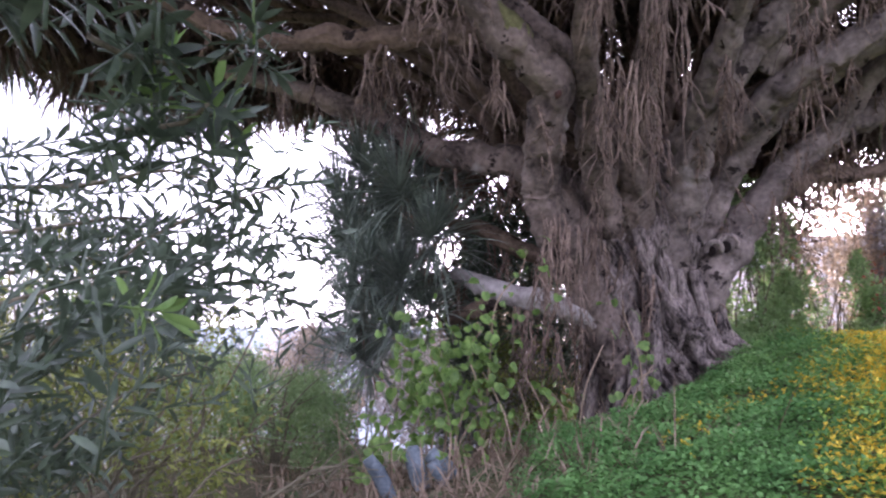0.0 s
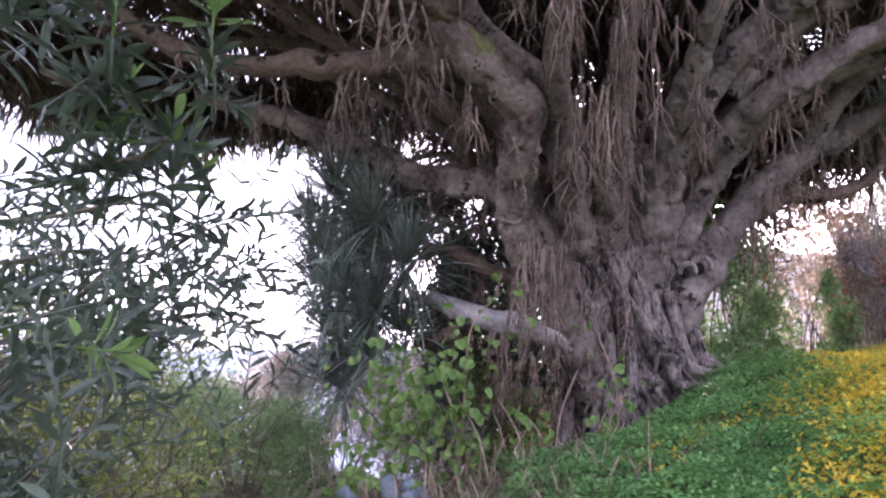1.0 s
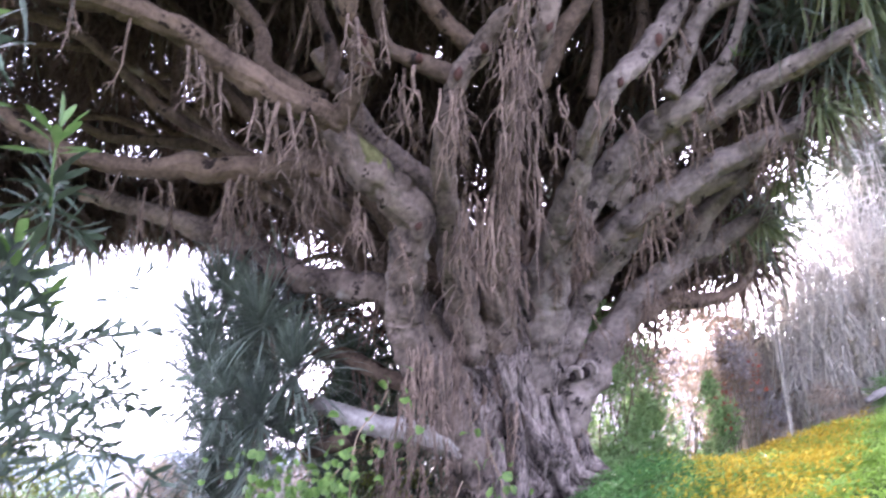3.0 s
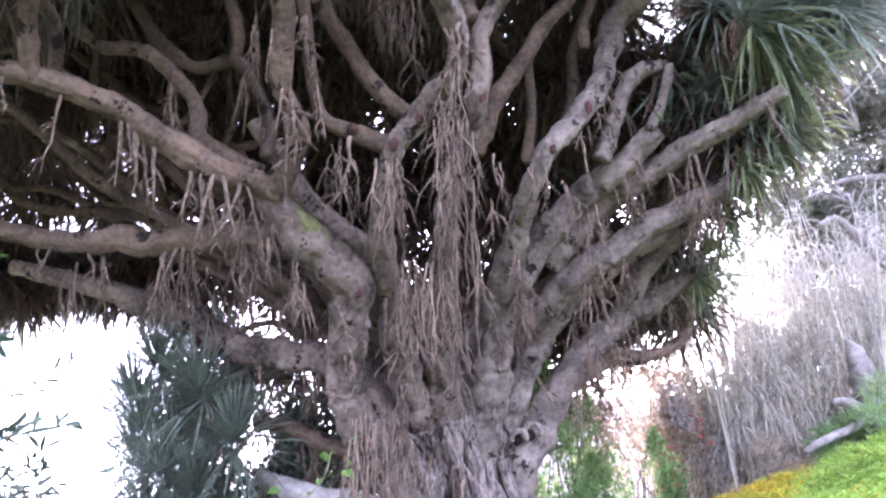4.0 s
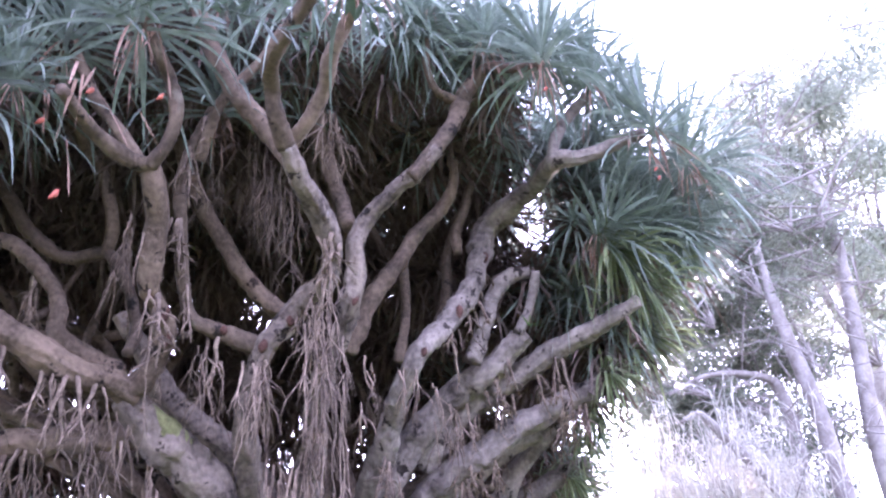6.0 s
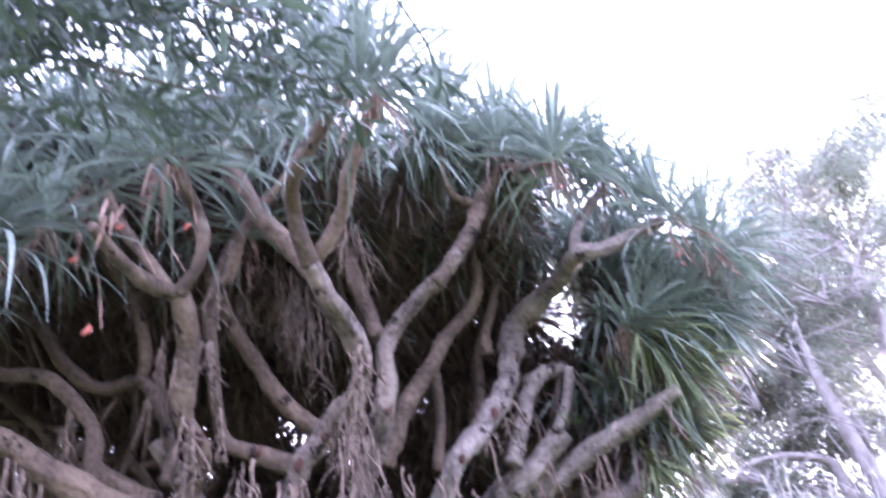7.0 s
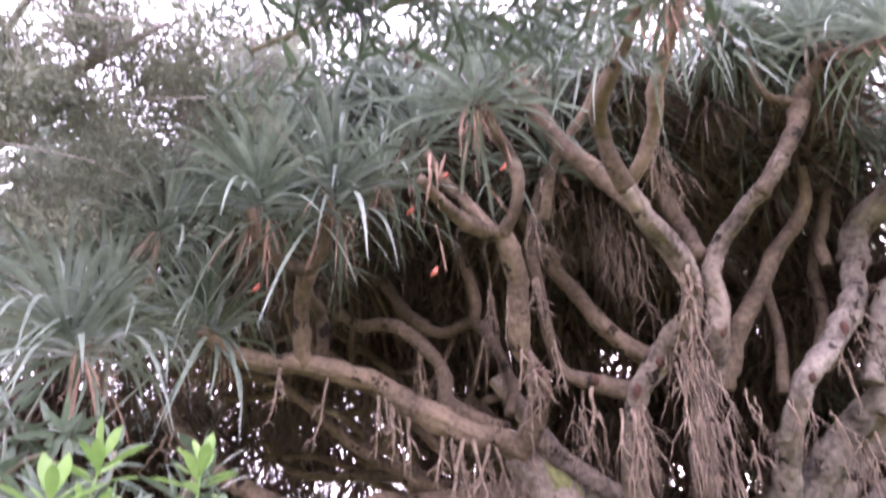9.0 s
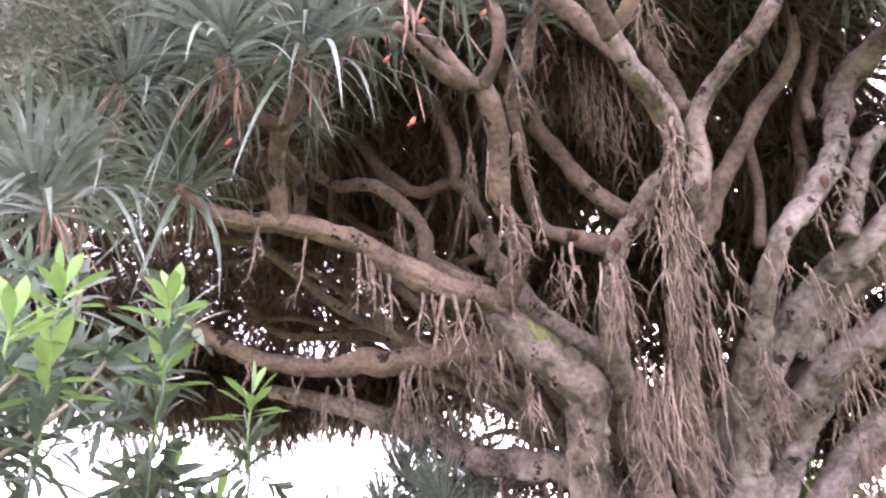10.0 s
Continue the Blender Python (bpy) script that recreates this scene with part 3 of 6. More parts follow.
limb([(1.08, 3.95, 4.93, 0.068), (1.00, 4.00, 5.13, 0.078), (0.88, 4.00, 5.28, 0.083), (0.69, 3.95, 5.52, 0.080), (0.53, 3.90, 5.80, 0.078), (0.43, 3.80, 6.04, 0.070), (0.33, 3.70, 6.17, 0.058)], 0)  # dark arched branch
limb([(1.84, 7.40, 2.32, 0.271), (1.75, 6.90, 2.87, 0.210), (1.67, 6.40, 3.37, 0.157), (1.63, 5.95, 3.80, 0.130), (1.63, 5.55, 4.11, 0.116), (1.68, 5.25, 4.34, 0.113), (1.73, 5.02, 4.54, 0.106), (1.75, 4.90, 4.73, 0.098), (1.71, 4.80, 4.88, 0.085), (1.78, 4.75, 5.05, 0.086), (1.91, 4.58, 5.20, 0.076), (2.07, 4.40, 5.31, 0.074), (2.25, 4.20, 5.46, 0.069)], 5)  # burnt fork stem
limb([(2.05, 4.35, 5.27, 0.077), (2.26, 4.25, 5.52, 0.083), (2.44, 4.20, 5.83, 0.086), (2.51, 4.18, 6.03, 0.088), (2.67, 4.05, 6.21, 0.070), (2.76, 3.75, 6.00, 0.058), (2.76, 3.40, 5.71, 0.045)], 0)  # burnt fork upper
limb([(2.45, 4.20, 5.95, 0.051), (2.24, 4.10, 5.95, 0.041), (2.13, 4.00, 6.07, 0.036), (2.11, 3.90, 6.28, 0.032)], 0)  # twig of the upper fork
limb([(1.72, 4.85, 5.09, 0.088), (1.66, 4.95, 5.37, 0.092), (1.57, 4.95, 5.74, 0.086), (1.47, 4.85, 5.99, 0.082), (1.46, 4.80, 6.39, 0.074), (1.41, 4.70, 6.71, 0.066)], 0)  # burnt fork left arm
limb([(1.86, 5.70, 4.41, 0.108), (2.04, 5.50, 4.77, 0.098), (2.21, 5.42, 5.04, 0.094), (2.44, 5.35, 5.38, 0.086), (2.68, 5.30, 5.68, 0.078), (2.78, 5.20, 5.87, 0.064), (2.78, 5.10, 6.08, 0.050)], 0)  # red brown back limb
limb([(2.20, 7.20, 2.94, 0.224), (2.24, 6.60, 3.39, 0.180), (2.26, 6.20, 3.65, 0.155), (2.28, 5.85, 3.90, 0.123), (2.28, 5.50, 4.08, 0.110), (2.35, 5.32, 4.25, 0.109), (2.60, 5.34, 4.50, 0.115), (2.89, 5.42, 4.87, 0.124), (3.09, 5.48, 5.29, 0.119), (3.20, 5.50, 5.60, 0.112), (3.33, 5.50, 5.82, 0.133)], 5, mat=GREY_LIMB)  # knot column
limb([(3.06, 5.50, 5.35, 0.122), (3.23, 5.50, 5.68, 0.147), (3.36, 5.20, 5.73, 0.129), (3.41, 4.75, 5.71, 0.103), (3.37, 4.35, 5.63, 0.098), (3.57, 4.20, 5.61, 0.078), (3.84, 4.05, 5.70, 0.074), (3.96, 3.90, 5.69, 0.059)], 0, mat=GREY_LIMB)  # knot column upper
limb([(3.35, 4.35, 5.61, 0.074), (3.35, 4.30, 5.81, 0.066), (3.50, 4.25, 6.05, 0.063), (3.62, 4.10, 6.18, 0.053)], 0, mat=GREY_LIMB)  # spur of the knot column
limb([(2.89, 5.50, 5.33, 0.056), (2.90, 5.50, 5.60, 0.067), (3.01, 5.45, 5.87, 0.064), (3.08, 5.40, 6.10, 0.048)], 0)  # side spur
limb([(2.94, 5.60, 4.31, 0.107), (3.06, 5.55, 4.62, 0.100), (3.18, 5.55, 4.91, 0.097), (3.36, 5.50, 5.13, 0.093), (3.54, 5.40, 5.15, 0.072)], 0, mat=GREY_LIMB)  # fork beside the knot column
limb([(2.13, 7.55, 1.57, 0.271), (2.18, 7.30, 2.20, 0.320), (2.25, 7.05, 2.70, 0.273), (2.29, 6.80, 3.13, 0.236), (2.40, 6.60, 3.50, 0.202), (2.62, 6.35, 3.87, 0.178), (2.90, 6.10, 4.17, 0.174), (3.17, 5.80, 4.33, 0.154), (3.35, 5.55, 4.51, 0.132), (3.42, 5.50, 4.57, 0.122)], 8, mat=GREY_LIMB)  # stump limb
limb([(3.34, 5.45, 4.54, 0.069), (3.45, 5.40, 4.74, 0.055), (3.51, 5.35, 4.92, 0.061), (3.54, 5.30, 5.10, 0.041)], 0, mat=GREY_LIMB)  # stub on the stump
limb([(2.76, 6.60, 3.70, 0.188), (3.02, 6.30, 4.04, 0.167), (3.38, 6.00, 4.26, 0.151), (3.66, 5.70, 4.41, 0.139), (3.89, 5.35, 4.50, 0.115), (4.07, 5.00, 4.56, 0.088), (4.21, 4.80, 4.62, 0.067)], 6, mat=GREY_LIMB)  # limb under the stump
limb([(2.66, 6.90, 3.25, 0.209), (2.93, 6.50, 3.54, 0.170), (3.32, 6.15, 3.78, 0.148), (3.64, 6.00, 3.94, 0.139), (3.94, 5.80, 4.09, 0.134), (4.22, 5.68, 4.18, 0.129), (4.30, 5.60, 4.33, 0.093), (4.32, 5.50, 4.53, 0.068)], 8, mat=GREY_LIMB)  # low mottled limb
limb([(2.35, 7.60, 1.20, 0.271), (2.44, 7.40, 1.73, 0.290), (2.63, 7.35, 2.10, 0.281), (2.95, 7.45, 2.52, 0.244), (3.35, 7.50, 3.01, 0.216), (3.77, 7.50, 3.31, 0.185), (4.16, 7.45, 3.54, 0.162), (4.62, 7.35, 3.79, 0.128), (4.91, 7.20, 3.90, 0.092)], 9, mat=GREY_LIMB)  # lowest limb to the side
limb([(2.36, 7.50, 2.00, 0.219), (2.58, 7.35, 2.64, 0.197), (2.77, 7.20, 3.06, 0.174), (2.99, 7.05, 3.36, 0.151), (3.32, 6.90, 3.66, 0.129), (3.65, 6.75, 3.84, 0.106), (4.04, 6.60, 4.02, 0.079)], 5, mat=GREY_LIMB)  # limb between the stump and the lowest
limb([(3.73, 7.50, 3.29, 0.150), (3.93, 7.35, 3.63, 0.137), (4.16, 7.20, 3.94, 0.114), (4.40, 7.00, 4.18, 0.095), (4.66, 6.80, 4.40, 0.077)], 4, mat=GREY_LIMB)  # side fork of the lowest limb
limb([(3.38, 7.90, 2.84, 0.155), (3.93, 8.10, 3.10, 0.136), (4.37, 8.20, 3.09, 0.100), (4.74, 8.25, 3.19, 0.089), (5.01, 8.25, 3.39, 0.070), (5.05, 8.20, 3.68, 0.058), (5.17, 8.10, 3.92, 0.045)], 3)  # short back limb
limb([(1.58, 7.50, 1.90, 0.242), (1.15, 7.10, 2.49, 0.232), (0.79, 7.05, 2.90, 0.206), (0.44, 7.20, 3.01, 0.194), (-0.04, 7.40, 3.15, 0.182), (-0.48, 7.60, 3.42, 0.165), (-1.00, 7.80, 3.69, 0.141), (-1.60, 8.00, 3.94, 0.115), (-2.28, 8.20, 4.17, 0.094)], 10)  # dark limb to the back left
limb([(1.54, 7.20, 1.50, 0.133), (1.23, 7.05, 1.61, 0.135), (0.90, 7.05, 1.71, 0.135), (0.59, 7.25, 1.79, 0.128), (0.32, 7.50, 1.90, 0.106), (0.14, 7.70, 2.00, 0.081)], 3, mat=PALE_BARK)  # low pale limb
limb([(1.33, 7.60, 2.01, 0.120), (0.89, 7.60, 2.18, 0.109), (0.62, 7.65, 2.32, 0.109), (0.33, 7.75, 2.46, 0.094), (0.08, 7.80, 2.47, 0.067)], 3)  # low back limb
limb([(0.60, 7.30, 1.74, 0.113), (0.29, 7.50, 1.62, 0.105), (0.09, 7.80, 1.55, 0.076)], 0)  # low drooping limb
limb([(1.33, 5.70, 4.71, 0.101), (1.05, 5.62, 4.93, 0.092), (0.81, 5.55, 5.26, 0.089), (0.61, 5.50, 5.62, 0.081), (0.43, 5.40, 6.00, 0.073), (0.31, 5.30, 6.36, 0.064), (0.26, 5.20, 6.66, 0.054)], 0)  # diagonal limb behind the crook
limb([(2.38, 5.90, 4.41, 0.064), (2.43, 5.85, 4.69, 0.060), (2.46, 5.80, 4.98, 0.061), (2.44, 5.75, 5.28, 0.057), (2.53, 5.70, 5.65, 0.048)], 0)  # dark slender limb
limb([(2.79, 6.00, 4.74, 0.076), (2.92, 5.95, 5.14, 0.068), (2.95, 5.90, 5.56, 0.064), (3.11, 5.80, 5.96, 0.060), (3.23, 5.70, 6.37, 0.050)], 0)  # dark slender limb
limb([(0.21, 5.50, 3.92, 0.108), (0.36, 5.60, 4.15, 0.094), (0.40, 5.60, 4.38, 0.086), (0.35, 5.50, 4.61, 0.077)], 3)  # upper left limb


# dim limbs further in, from the trunk's head up to the far side of the crown
for k in range(46):
    a = radians(18 + 187 * (k + trng.uniform(-0.4, 0.4)) / 45)
    far = trng.uniform(2.4, 4.3)
    ex, ey = 1.6 + far * 1.15 * math.cos(a), 7.4 + far * 0.95 * math.sin(a)
    ez = trng.uniform(3.7, 5.7) if ex > -0.6 else trng.uniform(4.9, 5.8)
    pts = []
    for q in (0, 0.2, 0.42, 0.65, 0.85, 1.0):
        w = trng.normal(size=3) * 0.17 * (q > 0)
        pts.append((2.05 + (ex - 2.05) * q + w[0], 7.6 + (ey - 7.6) * q + w[1], 2.7 + (ez - 2.7) * q**0.8 + w[2], trng.uniform(0.09, 0.14) * (1 - 0.6 * q)))
    limb(pts, 1 if k % 2 == 0 else 0, 0.35, dim=True)
    x, y, z, r = pts[3]
    w = trng.normal(size=3) * 0.5
    limb([(x, y, z, r * 0.9), (x + w[0] * 0.5, y + w[1] * 0.4, z + 0.35, r * 0.8), (x + w[0] * 0.8, y + w[1] * 0.7, z + 0.75, r * 0.7), (x + w[0] * 1.1, y + w[1], z + 1.2, r * 0.5)], 0, dim=True)

tagged(tree_part("aerial_root_fringe", far_roots, ROOT), kind="stuff")

# root masses that hang in the middle of the crown
for x, y, z, n, ln in ((1.40, 4.72, 4.32, 10, 0.66), (1.50, 4.76, 4.22, 11, 0.60), (1.05, 5.00, 4.05, 8, 0.50), (1.02, 5.04, 3.92, 6, 0.62), (1.56, 5.60, 4.00, 10, 0.90), (1.66, 5.50, 4.06, 11, 1.05),
                       (1.41, 5.55, 3.43, 10, 0.70), (1.27, 5.70, 3.48, 8, 0.70), (0.69, 5.05, 4.12, 5, 0.36), (2.31, 6.00, 3.61, 6, 0.30), (1.66, 5.90, 3.05, 8, 0.45), (1.30, 5.95, 3.05, 6, 0.45),
                       (0.93, 6.42, 2.42, 11, 0.80), (1.06, 6.40, 2.32, 11, 0.75), (1.23, 6.45, 2.36, 8, 0.65), (0.87, 6.60, 2.15, 8, 0.50), (1.46, 6.60, 2.19, 4, 0.45), (1.31, 6.45, 2.64, 7, 0.45),
                       (0.75, 6.90, 1.57, 9, 0.45), (0.99, 6.90, 1.52, 8, 0.45), (0.21, 5.45, 3.78, 6, 0.35), (0.02, 5.30, 3.82, 5, 0.32), (2.29, 5.30, 4.15, 5, 0.30), (2.71, 5.70, 3.99, 6, 0.38),
                       (1.94, 5.30, 4.20, 4, 0.40), (2.36, 6.40, 3.50, 6, 0.35), (3.35, 7.10, 3.10, 8, 0.35), (0.41, 5.70, 3.52, 6, 0.33), (3.10, 7.20, 2.75, 7, 0.35), (3.28, 7.10, 2.80, 7, 0.30),
                       (3.45, 7.00, 2.80, 6, 0.30), (-0.54, 5.88, 3.55, 5, 0.34), (-0.28, 5.85, 3.55, 5, 0.38), (0.07, 5.80, 3.55, 6, 0.42), (-1.22, 6.00, 3.60, 5, 0.34),
                       (1.18, 5.3, 5.98, 12, 0.8), (1.08, 5.4, 5.87, 8, 0.7), (1.26, 5.3, 5.64, 8, 0.6), (0.68, 5.4, 6, 6, 0.5), (1.06, 5.3, 6.21, 10, 0.8), (1.5, 4.6, 6.03, 7, 0.6), (0.1, 5.2, 5.24, 5, 0.5)):
    root_mass((x, y, z), n, ln, 0.055, trng)
for _ in range(60):  # loose roots that hang down over the bole
    a, z = math.pi * trng.uniform(0.98, 1.45), trng.uniform(1.35, 2.9)
    x, y, z = bole_point(a, z, bole_radius(a, z) + trng.uniform(0.02, 0.14))
    hang_root(x, y, z, trng.uniform(0.2, 0.7), trng)

# ---- leaf rosettes ----
def rosette_mesh(kind, seed, mat=None):
    rng = np.random.default_rng(seed)
    s, dead = Shape(), Shape()
    axis = {"mop": (0.55, 0, 0.7), "flop": (0.35, 0, 0.85), "up": (0.15, 0, 1), "side": (0.85, 0, 0.5), "hang": (0.75, 0, -0.35)}[kind]
    axis = np.array(axis) / np.linalg.norm(axis)
    u = np.cross(axis, (0.1, 1, 0.05))
    u /= np.linalg.norm(u)
    v = np.cross(axis, u)
    mop = kind == "mop"
    count = 150 if mop else 66
    for k in range(count):
        q = k / (count - 1)
        open_angle = radians(6 + (100 if mop else 88) * q**0.8) + rng.normal() * 0.14
        a = k * 2.39996 + rng.normal() * 0.25
        way = axis * math.cos(open_angle) + (u * math.cos(a) + v * math.sin(a)) * math.sin(open_angle)
        base = axis * (0.12 - 0.30 * q) + (u * math.cos(a) + v * math.sin(a)) * 0.035
        bend = rng.uniform(2.0, 5.5)
        if mop:
            blade(s, base, way, rng.uniform(0.62, 0.95) * (0.75 + 0.25 * min(1, q * 4)), rng.uniform(0.024, 0.036), rng.uniform(0.05, 0.45) * (0.15 + 0.85 * q), rng, segs=6, twist=rng.normal() * 0.5, bend=bend)
        elif kind == "flop":
            blade(s, base, way, rng.uniform(0.58, 0.98) * (0.75 + 0.25 * min(1, q * 4)), rng.uniform(0.032, 0.048), rng.uniform(0.3, 0.95) * (0.35 + 0.65 * q), rng, segs=9, twist=rng.normal() * 0.6, bend=rng.uniform(1.9, 4.0))
        else:
            blade(s, base, way, rng.uniform(0.52, 0.94) * (0.75 + 0.25 * min(1, q * 4)), rng.uniform(0.028, 0.045) * (1.3 if mat else 1.0), rng.uniform(0.2, 0.8) * (0.3 + 0.7 * q) * (1.15 if mat else 1.0), rng, segs=8, twist=rng.normal() * 0.7, bend=bend)
    for k in range(13):
        a = k * 2.39996
        out = (u * math.cos(a) + v * math.sin(a)) * 0.5 + np.array((0, 0, -0.8)) - axis * 0.3
        out /= np.linalg.norm(out)
        blade(dead, -axis * rng.uniform(0.1, 0.3) + (u * math.cos(a) + v * math.sin(a)) * 0.04, out, rng.uniform(0.15, 0.42), rng.uniform(0.008, 0.018), rng.uniform(0.2, 0.7), rng, segs=5, twist=rng.normal() * 2.5)
    return s.mesh("leaf_rosette", mat or LEAF), dead.mesh("dead_leaf_skirt", DEAD)


ROSETTES = {k: [rosette_mesh(k, 10 + i + 7 * j) for i in range(4)] for j, k in enumerate(("up", "side", "hang", "mop", "flop"))}
ROSETTES["rim"] = [rosette_mesh("hang", 60 + i, LEAF_RIM) for i in range(4)]
CROWN = (1.2, 7.3)


def rosette(kind, x, y, z, size=1.0, dead=True):
    leaves, skirt = ROSETTES["rim" if kind == "hang" and x > 3.2 else kind][int(trng.integers(4))]
    out = math.atan2(y - CROWN[1], x - CROWN[0]) + trng.normal() * 0.35
    if kind == "mop":
        out = math.atan2(y - 7.9, x - 0.2) + trng.normal() * 0.5
    if kind == "up":
        out = trng.uniform(0, 6.28)
    ob = part("leaf_rosette", leaves, None, tree, at=tree_inv @ Matrix.LocRotScale((x, y, z), Euler((trng.normal() * 0.12, trng.normal() * 0.12, out)), (size,) * 3))
    if dead:
        part("dead_leaf_skirt", skirt, None, ob)


SEATS = (
    ("flop", -0.81, 3.5, 4.94), ("flop", -1.25, 3.4, 4.9), ("up", -1.73, 3.3, 4.59), ("flop", -2.11, 3.5, 4.13),
    ("flop", -2.09, 3.2, 3.85), ("up", -2.42, 3.9, 5.47), 
    ("up", -2.98, 4, 5.05), ("up", 1.11, 2.55, 5.39), ("up", 1.3, 2.7, 5.64), ("up", 1, 2.9, 5.94),
    ("up", 2.21, 3.9, 6.84), ("up", 2.78, 3.4, 5.86), ("up", 2.59, 3.8, 6.4), ("up", 3.63, 4, 6.39),
    ("up", 4.03, 3.9, 5.85), ("up", 4.57, 4.2, 5.81), ("side", 5.12, 4.5, 6.01), ("side", 3.93, 4.6, 5.22),
    ("side", 4.4, 4.7, 5.34), ("side", 5, 4.9, 5.54), ("side", 4.29, 5.2, 6.02), ("hang", 4.13, 4.8, 5.12),
    ("hang", 4.49, 5, 4.93), ("hang", 4.13, 5.3, 5.26), ("hang", 4.26, 5.5, 4.24), ("hang", 4.47, 6.2, 4.08),
    ("side", 4.82, 4.8, 5.46), ("hang", 4.78, 5.6, 4.7), ("hang", 4.67, 6.8, 4.05), ("hang", 4.7, 7.2, 3.72),
    ("side", 4.76, 6.6, 4.38), ("hang", 4.58, 7.6, 3.83), 
    ("up", 0.05, 3.4, 6.11), ("up", 0.58, 3.8, 6.35), ("up", -0.54, 3.6, 5.06), ("side", 2.18, 4.2, 6.81),
    ("mop", -0.77, 7.6, 3), ("mop", -0.39, 7.2, 2.74), ("mop", -0.9, 7.6, 2.47), ("mop", -0.07, 7.2, 2.29), ("mop", -0.68, 7.4, 2.05),
    ("mop", -0.38, 7.2, 1.88), ("mop", -0.84, 7.7, 1.66), ("mop", -0.46, 7.4, 1.47), ("mop", -0.76, 7.8, 1.14), ("mop", -0.66, 8, 3.32),
    ("mop", -0.19, 7.8, 3.1), ("mop", -0.24, 7.8, 2.53), ("mop", -0.15, 7.6, 1.69), ("mop", -0.45, 8, 2.33), ("mop", -0.97, 8.1, 2.16),
    ("mop", -0.52, 8.2, 2.7), ("mop", -0.73, 8.2, 2.4), ("mop", -0.45, 8.1, 1.7), ("mop", -0.69, 8.3, 1.35), ("mop", 0.01, 8.3, 2.96), ("mop", -1.06, 8.2, 2.82),
)
LISTED = [seat[1:] for seat in SEATS]
for kind, x, y, z in SEATS:
    rosette(kind, x, y, z, 0.52 if kind == "hang" and z < 4.6 else 0.75 if kind == "hang" else trng.uniform(0.74, 0.9) if y > 6.9 and x < 1 else trng.uniform(0.95, 1.08) if kind == "flop" else trng.uniform(0.66, 0.80) if y < 4.4 and x < 0.1 else trng.uniform(0.9, 1.05) if y < 4.4 else trng.uniform(0.85, 1.0))


# a tuft at each free limb end
for k, (_, tip) in enumerate(tips):
    near = [p for j, q in enumerate(tips) if j != k for p in q if math.dist(p[:3], tip[:3]) < 0.45]
    crowded = any(math.dist(p, tip[:3]) < 0.6 for p in LISTED) or (tip[1] > 4.8 and tip[2] < 6.3 and tip[0] < 3.7)
    if not near and not crowded and tip[3] < 0.09 and not (tip[0] < -0.8 and tip[1] > 6.8 and tip[2] < 4.9):
        rosette("up" if tip[2] > 4.9 else "side", tip[0], tip[1], tip[2] + 0.08)


def under(x, y):
    """Height of the crown's underside: an umbrella, its near edge lifted."""
    rho = math.hypot((x - 0.4) / 5.1, (y - 7.3) / 4.6)
    z = 3.75 + 2.2 * math.sqrt(max(0.0, 1 - rho * rho))
    return max(z, 6.1 - 0.7 * smooth_step(-0.8, -3.0, x)) if y < 6.5 else z


GAPS = (  # thin places in the crown where the sky shows: a point, a direction, a radius
    ((2.62, 3.72, 4.76), (0.426, 0.735, 0.527), 0.24), ((2.71, 3.79, 4.58), (0.443, 0.748, 0.494), 0.16), ((1.88, 4.11, 4.69), (0.293, 0.806, 0.514), 0.2),
    ((1.87, 3.58, 5.39), (0.290, 0.710, 0.641), 0.16), ((2.73, 3.86, 4.59), (0.456, 0.720, 0.523), 0.2), ((1.87, 4.25, 4.64), (0.301, 0.791, 0.532), 0.2),
    ((2.56, 3.78, 4.83), (0.426, 0.706, 0.566), 0.28), ((1.82, 4.56, 4.15), (0.291, 0.848, 0.443), 0.2), ((1.80, 4.23, 4.70), (0.308, 0.788, 0.534), 0.22),
)


